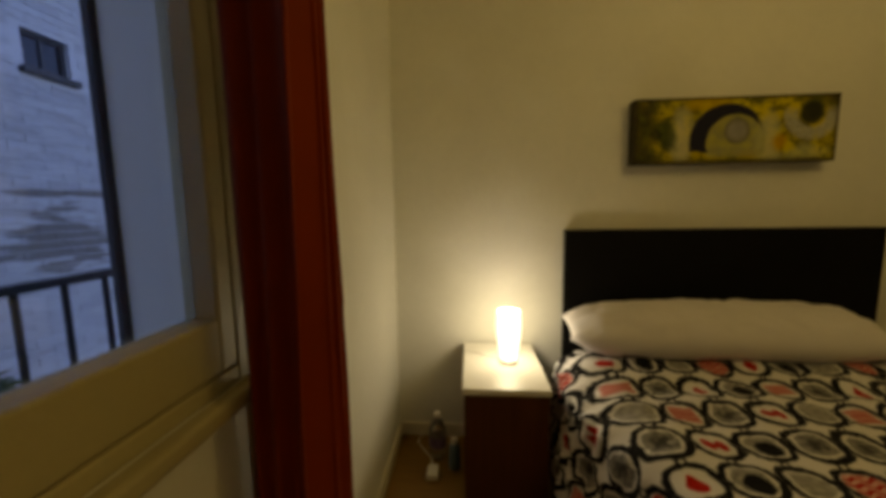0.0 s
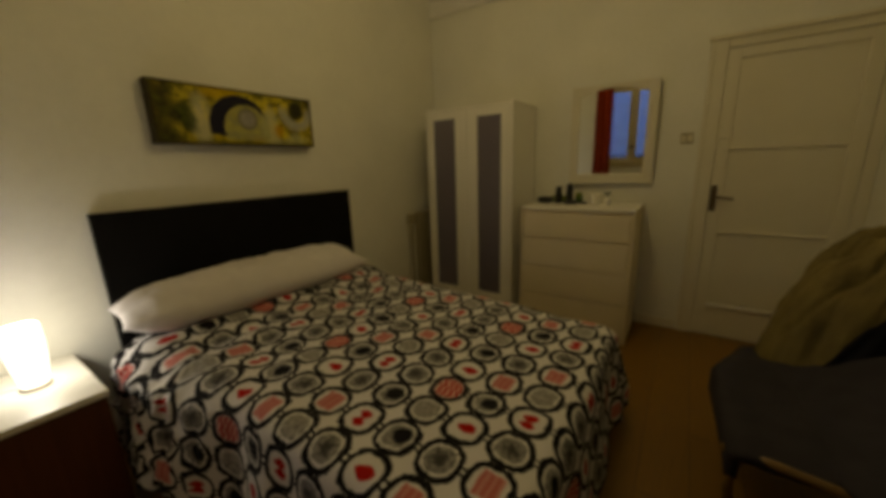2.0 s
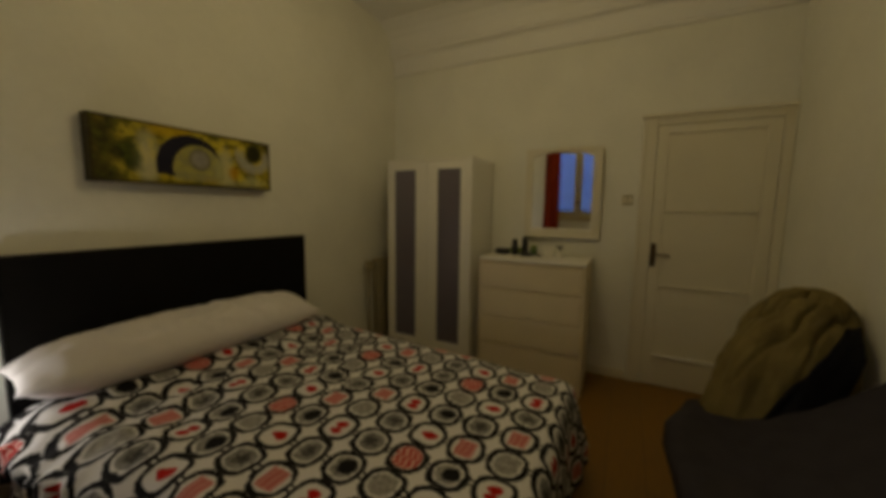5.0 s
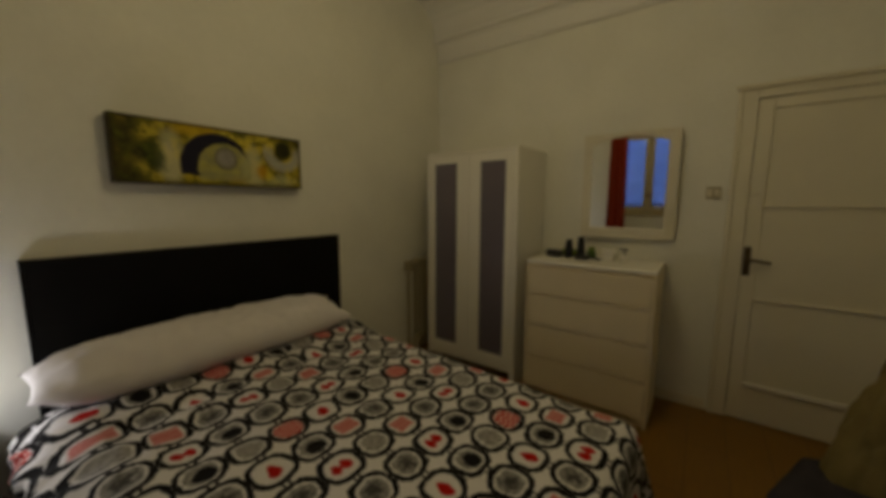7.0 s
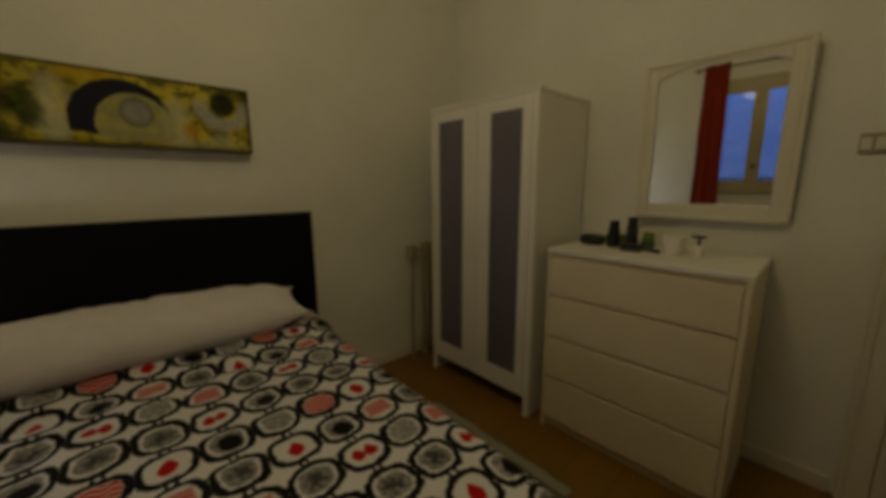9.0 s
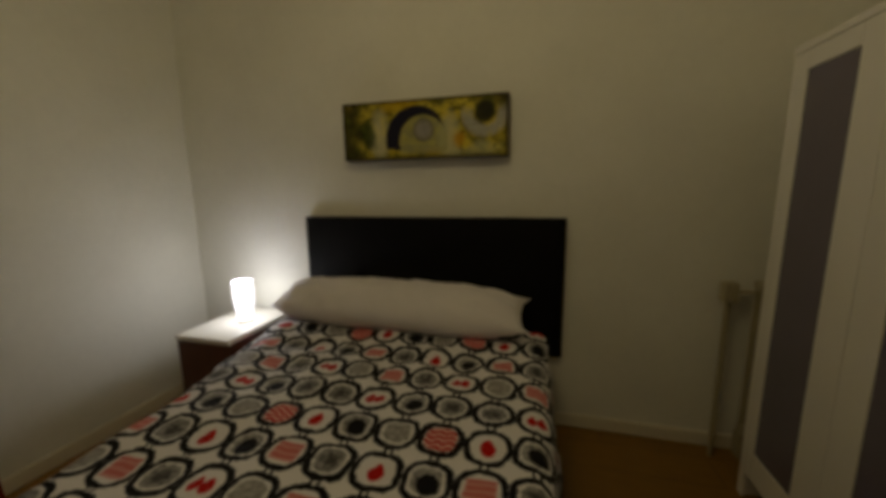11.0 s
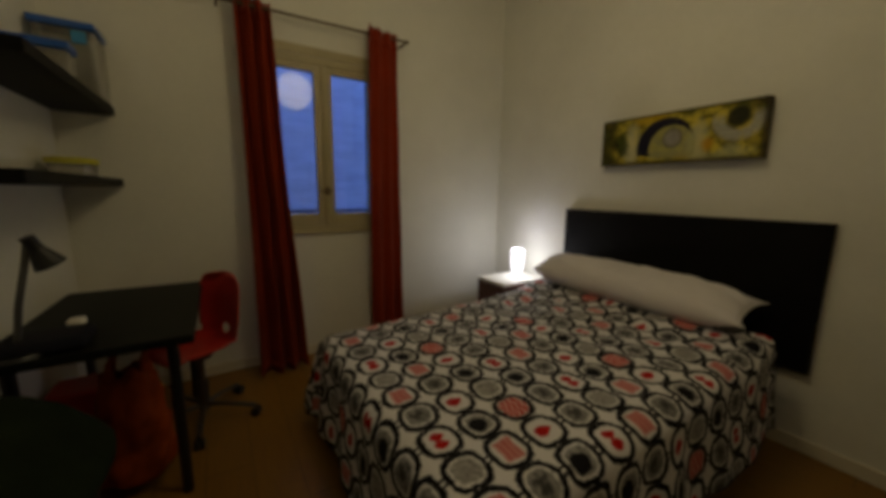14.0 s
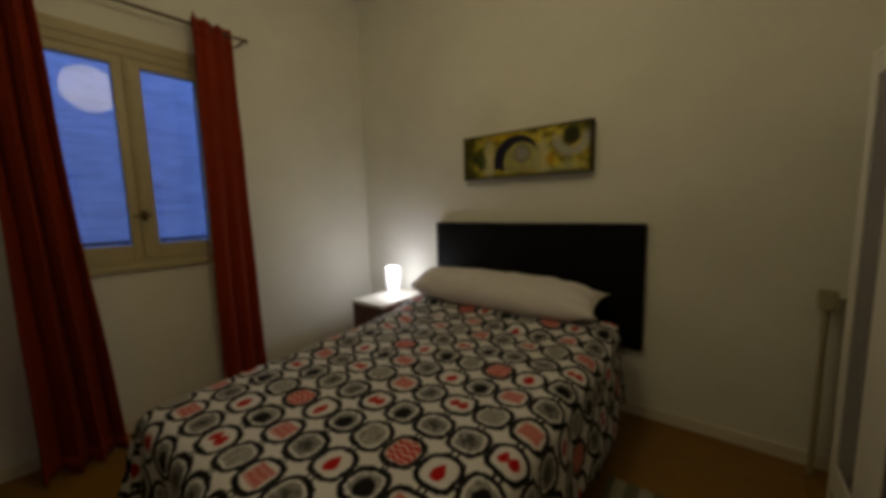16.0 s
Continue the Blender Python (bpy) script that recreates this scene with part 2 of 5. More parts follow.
    l.new(c, b.inputs["Base Color"])
    bp = n.new("ShaderNodeBump")
    bp.inputs["Strength"].default_value, bp.inputs["Distance"].default_value = 0.8, 0.014
    l.new(noise_at(uv.outputs[0], 9, 5), bp.inputs["Height"])
    l.new(bp.outputs[0], b.inputs["Normal"])
    return m


def floor_material():
    """Orange-brown varnished boards running away from the window."""
    m = bpy.data.materials.new("varnished floorboards")
    m.use_nodes = True
    n, l, calc, blend, noise_at = graph(m)
    b = n["Principled BSDF"]
    co = n.new("ShaderNodeTexCoord")
    sep = n.new("ShaderNodeSeparateXYZ")
    l.new(co.outputs["Object"], sep.inputs[0])
    row = calc("DIVIDE", sep.outputs[1], 0.19)
    iv = calc("FLOOR", row)
    shift = calc("MULTIPLY", calc("FRACT", calc("MULTIPLY", iv, 0.37)), 1.3)
    col = calc("DIVIDE", calc("ADD", sep.outputs[0], shift), 1.3)
    joint = calc("MINIMUM", calc("ABSOLUTE", calc("SUBTRACT", calc("FRACT", row), 0.5)), 0.5)
    gap = calc("GREATER_THAN", joint, 0.492)
    endgap = calc("GREATER_THAN", calc("ABSOLUTE", calc("SUBTRACT", calc("FRACT", col), 0.5)), 0.4985)
    gap = calc("MAXIMUM", gap, endgap)
    white = n.new("ShaderNodeTexWhiteNoise")
    white.noise_dimensions = "2D"
    cmb = n.new("ShaderNodeCombineXYZ")
    l.new(calc("FLOOR", col), cmb.inputs[0]), l.new(iv, cmb.inputs[1])
    l.new(cmb.outputs[0], white.inputs["Vector"])
    grain = n.new("ShaderNodeMapping")
    grain.inputs["Scale"].default_value = (2.5, 26.0, 1.0)
    l.new(co.outputs["Object"], grain.inputs["Vector"])
    g = noise_at(grain.outputs[0], 3, 6)
    base = blend(g, (0.17, 0.078, 0.007), (0.34, 0.170, 0.018))
    base = blend(calc("MULTIPLY", white.outputs["Value"], 0.35), base, (0.18, 0.086, 0.011))
    base = blend(calc("MULTIPLY", noise_at(co.outputs["Object"], 1.4, 4), 0.3), base, (0.12, 0.05, 0.012))
    l.new(blend(calc("MULTIPLY", gap, 0.7), base, (0.04, 0.018, 0.006)), b.inputs["Base Color"])
    l.new(calc("MULTIPLY_ADD", g, 0.2, 0.32), b.inputs["Roughness"])
    bp = n.new("ShaderNodeBump")
    bp.inputs["Strength"].default_value, bp.inputs["Distance"].default_value = 0.3, 0.002
    l.new(calc("SUBTRACT", g, calc("MULTIPLY", gap, 3.0)), bp.inputs["Height"])
    l.new(bp.outputs[0], b.inputs["Normal"])
    return m


def wood_material(name, dark, light, rough, axis=2):
    m = bpy.data.materials.new(name)
    m.use_nodes = True
    n, l, calc, blend, noise_at = graph(m)
    b = n["Principled BSDF"]
    co = n.new("ShaderNodeTexCoord")
    grain = n.new("ShaderNodeMapping")
    s = [22.0, 22.0, 22.0]
    s[axis] = 1.6
    grain.inputs["Scale"].default_value = s
    l.new(co.outputs["Object"], grain.inputs["Vector"])
    g = noise_at(grain.outputs[0], 2.2, 7)
    l.new(blend(g, dark, light), b.inputs["Base Color"])
    l.new(calc("MULTIPLY_ADD", g, 0.2, rough), b.inputs["Roughness"])
    bp = n.new("ShaderNodeBump")
    bp.inputs["Strength"].default_value, bp.inputs["Distance"].default_value = 0.15, 0.002
    l.new(g, bp.inputs["Height"])
    l.new(bp.outputs[0], b.inputs["Normal"])
    return m


def painting_material():
    """Abstract canvas: yellow and green washes, a dark arch round a grey disc, and a pale bowl round a dark one."""
    m = bpy.data.materials.new("painted canvas")
    m.use_nodes = True
    n, l, calc, blend, noise_at = graph(m)
    b = n["Principled BSDF"]
    b.inputs["Roughness"].default_value = 0.65
    b.inputs["Specular IOR Level"].default_value = 0.2
    uv = n.new("ShaderNodeUVMap")
    sep = n.new("ShaderNodeSeparateXYZ")
    l.new(uv.outputs[0], sep.inputs[0])
    X, Y = sep.outputs[0], sep.outputs[1]
    n1, n2, n3 = noise_at(uv.outputs[0], 9, 6), noise_at(uv.outputs[0], 24, 4), noise_at(uv.outputs[0], 5, 3)
    wob = calc("MULTIPLY", calc("SUBTRACT", n2, 0.5), 0.03)

    def ring(cx, cy, rx):
        dx, dy = calc("SUBTRACT", X, cx), calc("SUBTRACT", Y, cy)
        return calc("ADD", calc("DIVIDE", calc("SQRT", calc("ADD", calc("MULTIPLY", dx, dx), calc("MULTIPLY", dy, dy))), rx), calc("MULTIPLY", wob, 3.0)), dx, dy
    def fac(value, low, gain, most=1.0):
        return calc("MAXIMUM", 0.0, calc("MINIMUM", most, calc("MULTIPLY", calc("SUBTRACT", value, low), gain)))

    def patch(x, y, rx, ry, soft=0.7):
        dx, dy = calc("DIVIDE", calc("SUBTRACT", X, x), rx), calc("DIVIDE", calc("SUBTRACT", Y, y), ry)
        d = calc("SQRT", calc("ADD", calc("MULTIPLY", dx, dx), calc("MULTIPLY", dy, dy)))
        return step(calc, 1.0, calc("ADD", d, calc("MULTIPLY", calc("SUBTRACT", n1, 0.5), 1.8)), soft)
    c = blend(fac(n1, 0.38, 5.0), (0.17, 0.155, 0.02), (0.60, 0.48, 0.05))
    c = blend(fac(n3, 0.52, 5.0, 0.6), c, (0.62, 0.46, 0.02))
    c = blend(fac(n2, 0.48, 7.0, 0.85), c, (0.080, 0.080, 0.006))
    c = blend(calc("MULTIPLY", patch(0.235, 0.13, 0.055, 0.13), 0.75), c, (0.60, 0.56, 0.34))
    c = blend(calc("MULTIPLY", patch(0.66, 0.10, 0.06, 0.15), 0.7), c, (0.58, 0.55, 0.32))
    c = blend(calc("MULTIPLY", patch(0.86, 0.03, 0.10, 0.05), 0.6), c, (0.46, 0.46, 0.26))
    c = blend(calc("MULTIPLY", patch(0.17, 0.15, 0.045, 0.075), 0.85), c, (0.03, 0.055, 0.004))
    c = blend(calc("MULTIPLY", patch(0.36, 0.30, 0.10, 0.035), 0.7), c, (0.55, 0.36, 0.01))
    c = blend(calc("MULTIPLY", patch(0.725, 0.10, 0.035, 0.04), 0.85), c, (0.52, 0.27, 0.008))
    c = blend(calc("MULTIPLY", patch(0.575, 0.045, 0.06, 0.022), 0.75), c, (0.36, 0.22, 0.006))
    left = step(calc, 0.13, calc("ADD", X, calc("MULTIPLY", calc("SUBTRACT", n1, 0.5), 0.35)), 0.16)
    c = blend(calc("MULTIPLY", left, 0.88), c, blend(fac(n2, 0.48, 5.0), (0.012, 0.010, 0.003), (0.12, 0.13, 0.010)))
    right = calc("SUBTRACT", 1.0, step(calc, 1.18, calc("ADD", calc("ADD", X, Y), calc("MULTIPLY", calc("SUBTRACT", n3, 0.5), 0.25)), 0.14))
    c = blend(calc("MULTIPLY", right, 0.90), c, blend(fac(n2, 0.45, 6.0), (0.014, 0.010, 0.004), (0.08, 0.09, 0.010)))
    low = step(calc, 0.02, calc("ADD", Y, wob), 0.04)
    c = blend(calc("MULTIPLY", low, 0.5), c, (0.06, 0.07, 0.012))
    high = step(calc, -0.33, calc("SUBTRACT", wob, Y), 0.03)
    c = blend(calc("MULTIPLY", high, 0.5), c, (0.06, 0.06, 0.008))
    # arch: thick at its foot, thinning to the far end
    outer, odx, ody = ring(0.468, 0.108, 0.196)
    inner, idx, idy = ring(0.507, 0.100, 0.148)
    halo = calc("MULTIPLY", step(calc, 1.02, inner, 0.12), step(calc, -0.03, calc("MULTIPLY", Y, -1.0), 0.02))
    c = blend(calc("MULTIPLY", halo, 0.65), c, blend(n2, (0.22, 0.22, 0.05), (0.50, 0.48, 0.28)))
    arch = calc("MULTIPLY", step(calc, 0.97, outer, 0.05), calc("SUBTRACT", 1.0, step(calc, 0.97, inner, 0.05)))
    arch = calc("MULTIPLY", arch, calc("SUBTRACT", 1.0, step(calc, 0.055, calc("ADD", Y, wob), 0.012)))
    arch = calc("MULTIPLY", arch, step(calc, 0.625, X, 0.05))
    c = blend(arch, c, (0.010, 0.009, 0.024))
    disc, ddx, ddy = ring(0.514, 0.160, 0.066)
    c = blend(calc("MULTIPLY", step(calc, 1.0, disc, 0.18), 0.9), c, blend(n2, (0.11, 0.105, 0.06), (0.24, 0.23, 0.17)))
    c = blend(step(calc, 0.72, disc, 0.35), c, blend(n2, (0.17, 0.16, 0.15), (0.42, 0.39, 0.35)))
    # bowl
    bowl, bdx, bdy = ring(0.872, 0.240, 0.102)
    c = blend(calc("MULTIPLY", step(calc, 0.56, bowl, 0.2), 0.95), c, (0.014, 0.015, 0.006))
    cup = calc("MULTIPLY", step(calc, 0.31, calc("ABSOLUTE", calc("SUBTRACT", bowl, 1.0)), 0.16), step(calc, 0.015, bdy, 0.05))
    c = blend(calc("MULTIPLY", cup, fac(n2, 0.22, 3.0, 0.85)), c, blend(noise_at(uv.outputs[0], 60, 2), (0.22, 0.21, 0.17), (0.62, 0.60, 0.54)))
    inset = calc("MINIMUM", calc("MINIMUM", X, calc("SUBTRACT", 1.0, X)), calc("MINIMUM", Y, calc("SUBTRACT", 0.333, Y)))
    c = blend(calc("MULTIPLY", step(calc, 0.014, calc("ADD", inset, wob), 0.014), 0.8), c, (0.035, 0.022, 0.008))
    l.new(c, b.inputs["Base Color"])
    bp = n.new("ShaderNodeBump")
    bp.inputs["Strength"].default_value, bp.inputs["Distance"].default_value = 0.5, 0.003
    l.new(n2, bp.inputs["Height"])
    l.new(bp.outputs[0], b.inputs["Normal"])
    return m


def rug_material():
    m = bpy.data.materials.new("striped rag rug")
    m.use_nodes = True
    n, l, calc, blend, noise_at = graph(m)
    b = n["Principled BSDF"]
    b.inputs["Roughness"].default_value = 0.95
    co = n.new("ShaderNodeTexCoord")
    sep = n.new("ShaderNodeSeparateXYZ")
    l.new(co.outputs["Object"], sep.inputs[0])
    s = calc("SINE", calc("MULTIPLY", calc("ADD", sep.outputs[0], calc("MULTIPLY", noise_at(co.outputs["Object"], 7), 0.03)), 62.0))
    c = blend(step(calc, 0.0, s, 0.5), (0.42, 0.40, 0.30), (0.15, 0.15, 0.09))
    c = blend(calc("MULTIPLY", noise_at(co.outputs["Object"], 120, 3), 0.5), c, (0.10, 0.09, 0.06))
    l.new(c, b.inputs["Base Color"])
    bp = n.new("ShaderNodeBump")
    bp.inputs["Distance"].default_value = 0.006
    l.new(noise_at(co.outputs["Object"], 160, 3), bp.inputs["Height"])
    l.new(bp.outputs[0], b.inputs["Normal"])
    return m


def brick_material():
    """Whitewashed brick, the wash worn off in places."""
    m = bpy.data.materials.new("whitewashed brick")
    m.use_nodes = True
    n, l, calc, blend, noise_at = graph(m)
    b = n["Principled BSDF"]
    b.inputs["Roughness"].default_value = 0.9
    geo, info, co = n.new("ShaderNodeNewGeometry"), n.new("ShaderNodeObjectInfo"), n.new("ShaderNodeTexCoord")
    sep = n.new("ShaderNodeSeparateXYZ")
    l.new(geo.outputs["Position"], sep.inputs[0])
    rnd = calc("FRACT", calc("ADD", info.outputs["Random"], geo.outputs["Random Per Island"]))
    c = blend(rnd, (0.50, 0.50, 0.50), (0.64, 0.64, 0.64))
    c = blend(calc("MULTIPLY", noise_at(geo.outputs["Position"], 2.2, 5), 0.35), c, (0.42, 0.42, 0.41))
    flat = n.new("ShaderNodeMapping")
    flat.inputs["Scale"].default_value = (1.0, 1.0, 5.0)
    l.new(geo.outputs["Position"], flat.inputs["Vector"])
    streak = noise_at(flat.outputs[0], 3.2, 5)
    for y, z, wide, high, ragged in ((3.68, 1.02, 0.50, 0.26, 2.6), (3.45, 1.46, 0.22, 0.035, 1.2), (3.88, 1.475, 0.24, 0.035, 1.2), (3.62, 1.33, 0.14, 0.03, 1.5)):
        dy = calc("DIVIDE", calc("SUBTRACT", sep.outputs[1], y), wide)
        dz = calc("DIVIDE", calc("SUBTRACT", sep.outputs[2], z), high)
        worn = calc("SQRT", calc("ADD", calc("MULTIPLY", dy, dy), calc("MULTIPLY", dz, dz)))
        worn = calc("ADD", worn, calc("MULTIPLY", calc("SUBTRACT", streak, 0.5), ragged))
        c = blend(calc("MULTIPLY", step(calc, 0.95, worn, 0.3), 0.85), c, (0.19, 0.165, 0.14))
    l.new(c, b.inputs["Base Color"])
    bp = n.new("ShaderNodeBump")
    bp.inputs["Strength"].default_value, bp.inputs["Distance"].default_value = 0.8, 0.05
    l.new(calc("MULTIPLY_ADD", noise_at(geo.outputs["Position"], 30, 5), 0.2, streak), bp.inputs["Height"])
    l.new(bp.outputs[0], b.inputs["Normal"])
    return m


QUILT = quilt_material()
FLOOR = floor_material()
WALNUT = wood_material("red-brown wood", (0.05, 0.014, 0.006), (0.13, 0.04, 0.016), 0.35)
ART = painting_material()
RUG = rug_material()
BRICK = brick_material()


# ---- mesh helpers ----
def thing(name, place, label, category, group="", kind=""):
    ob = new(name)
    ob.location = place
    ob.empty_display_size = 0.1
    bpy.context.view_layer.update()
    return tagged(ob, label, category, group, kind)


def base_of(ob):
    p = Vector((0, 0, 0))
    while ob:
        p += ob.location
        ob = ob.parent
    return p


def part(name, bm, material, parent=None, label="", category="", kind="", smooth=False, place=None, group=""):
    """One mesh object from a bmesh in room coordinates, under parent (or alone at place)."""
    me = bpy.data.meshes.new(name)
    if smooth:
        for f in bm.faces:
            f.smooth = True
    origin = base_of(parent) if parent else Vector(place or (0, 0, 0))
    if place and parent:
        origin = Vector(place)
    for v in bm.verts:
        v.co -= origin
    bm.to_mesh(me)
    bm.free()
    me.materials.append(material)
    ob = new(name, me)
    if parent:
        ob.parent = parent
        ob.location = origin - base_of(parent)
    else:
        ob.location = origin
    return tagged(ob, label, category, group, kind)


def box(x0, x1, y0, y1, z0, z1, bevel=0.0, bm=None, segments=2):
    own = bmesh.new()
    bmesh.ops.create_cube(own, size=1)
    for v in own.verts:
        v.co = Vector(((x0 + x1) / 2 + v.co.x * (x1 - x0), (y0 + y1) / 2 + v.co.y * (y1 - y0), (z0 + z1) / 2 + v.co.z * (z1 - z0)))
    if bevel:
        bmesh.ops.bevel(own, geom=own.edges[:], offset=bevel, segments=segments, affect="EDGES", profile=0.5)
    return merge(own, bm)


def merge(own, bm):
    if bm is None:
        return own
    me = bpy.data.meshes.new("tmp")
    own.to_mesh(me)
    own.free()
    bm.from_mesh(me)
    bpy.data.meshes.remove(me)
    return bm


def turned(profile, centre, segments=28, bm=None, cap=True):
    """A lathed shape: profile of (radius, z) above centre."""
    own = bmesh.new()
    rings = []
    for r, z in profile:
        rings.append([own.verts.new((centre[0] + r * math.cos(2 * math.pi * i / segments), centre[1] + r * math.sin(2 * math.pi * i / segments), centre[2] + z)) for i in range(segments)])
    for a, b in zip(rings, rings[1:]):
        for i in range(segments):
            own.faces.new((a[i], a[(i + 1) % segments], b[(i + 1) % segments], b[i]))
    if cap:
        own.faces.new(rings[0][::-1])
        own.faces.new(rings[-1])
    return merge(own, bm)


def rod(a, b, r, segments=14, bm=None, r2=None):
    """A round bar from a to b."""
    own = bmesh.new()
    a, b = Vector(a), Vector(b)
    d = b - a
    bmesh.ops.create_cone(own, cap_ends=True, segments=segments, radius1=r, radius2=r if r2 is None else r2, depth=d.length)
    q = d.to_track_quat("Z", "Y").to_matrix().to_4x4()
    bmesh.ops.transform(own, matrix=Matrix.Translation((a + b) / 2) @ q, verts=own.verts)
    return merge(own, bm)


def tube(points, r, segments=10, bm=None):
    """A bent bar through the points."""
    own = bmesh.new()
    pts = [Vector(p) for p in points]
    rings = []
    for i, p in enumerate(pts):
        d = (pts[min(i + 1, len(pts) - 1)] - pts[max(i - 1, 0)]).normalized()
        side = d.cross(Vector((0, 0, 1)))
        side = side.normalized() if side.length > 0.05 else Vector((1, 0, 0))
        up = side.cross(d)
        rings.append([own.verts.new(p + (side * math.cos(2 * math.pi * k / segments) + up * math.sin(2 * math.pi * k / segments)) * r) for k in range(segments)])
    for a, b in zip(rings, rings[1:]):
        for k in range(segments):
            own.faces.new((a[k], a[(k + 1) % segments], b[(k + 1) % segments], b[k]))
    own.faces.new(rings[0][::-1])
    own.faces.new(rings[-1])
    bmesh.ops.recalc_face_normals(own, faces=own.faces)
    return merge(own, bm)


def sheet(nu, nv, fn, uvfn=None):
    """A grid of faces: fn(u, v) gives the place for u and v from 0 to 1."""
    bm = bmesh.new()
    grid = [[bm.verts.new(fn(i / nu, j / nv)) for i in range(nu + 1)] for j in range(nv + 1)]
    layer = bm.loops.layers.uv.new("UVMap") if uvfn else None
    for j in range(nv):
        for i in range(nu):
            f = bm.faces.new((grid[j][i], grid[j][i + 1], grid[j + 1][i + 1], grid[j + 1][i]))
            if layer:
                for loop, (a, b) in zip(f.loops, ((i, j), (i + 1, j), (i + 1, j + 1), (i, j + 1))):
                    loop[layer].uv = uvfn(a / nu, b / nv)
    return bm


def thicken(ob, t, offset=-1.0):
    s = ob.modifiers.new("thickness", "SOLIDIFY")
    s.thickness, s.offset = t, offset
    return ob


# ---- room shell ----
XW, XE, YS, YN, ZC = 0.23, 3.90, -0.588, 2.578, 3.15
WY0, WY1, WZ0, WZ1 = 0.44, 1.29, 0.99, 2.24


def wall(name, boxes):
    bm = bmesh.new()
    for b in boxes:
        box(*b, bm=bm)
    return part(name, bm, PAINT, label="off-white painted plaster wall, slightly uneven", kind="structure")


wall("wall_west", [(0.0, XW, YS - 0.2, WY0, -0.1, 3.3), (0.0, 0.129, 1.275, YN + 0.2, -0.1, 3.3), (0.129, XW, WY1, YN + 0.2, -0.1, 3.3), (0.0, XW, WY0, WY1, -0.1, WZ0), (0.0, XW, WY0, WY1, WZ1, 3.3)])
wall("wall_north", [(XW, XE, YN, YN + 0.2, -0.1, 3.3)])
wall("wall_south", [(XW, XE, YS - 0.2, YS, -0.1, 3.3)])
DY0, DY1, DZ1 = -0.53, 0.19, 2.02
wall("wall_east", [(XE, XE + 0.15, DY1, YN + 0.2, -0.1, 3.3), (XE, XE + 0.15, YS - 0.2, DY0, -0.1, 3.3), (XE, XE + 0.15, DY0, DY1, DZ1, 3.3)])
part("floor", box(XW, XE + 0.15, YS, YN, -0.1, 0.0), FLOOR, label="orange-brown varnished wooden floorboards, worn", kind="structure")
bm = box(XW, XE, YS, YN, ZC, ZC + 0.1)
part("ceiling", bm, CEIL, label="plain white plastered ceiling", kind="structure")


def cornice(name, a, b, inward):
    """A stepped plaster cove between a and b, turned inward."""
    prof = [(0.0, 2.712), (0.026, 2.715), (0.034, 2.735), (0.016, 2.750), (0.020, 2.80), (0.028, 2.85), (0.045, 2.875), (0.085, 2.885), (0.095, 2.905), (0.078, 2.920), (0.082, 2.98), (0.105, 3.04), (0.15, 3.09), (0.22, 3.125), (0.25, 3.13), (0.25, ZC)]
    a, b, inward = Vector(a), Vector(b), Vector(inward)
    own = bmesh.new()
    rows = [[own.verts.new(Vector((*(p + inward * d), z))) for d, z in prof] for p in (a, b)]
    for i in range(len(prof) - 1):
        own.faces.new((rows[0][i], rows[1][i], rows[1][i + 1], rows[0][i + 1]))
    bmesh.ops.recalc_face_normals(own, faces=own.faces)
    return part(name, own, CEIL, label="white stepped plaster cornice moulding", kind="structure")


cornice("cornice", (XE, YS), (XE, YN), (-1, 0))


def skirting(x0, x1, y0, y1):
    bm = box(x0, x1, y0, y1, 0.0, 0.075, 0.004)
    part("baseboard", bm, GLOSS, label="low cream-painted wooden skirting board", kind="structure")


skirting(XW, XE - 0.002, YN - 0.014, YN)
skirting(XW, XW + 0.014, YS + 0.016, YN - 0.016)
skirting(XW + 0.016, XE - 0.05, YS, YS + 0.014)
skirting(XE - 0.014, XE, 0.30, YN - 0.016)


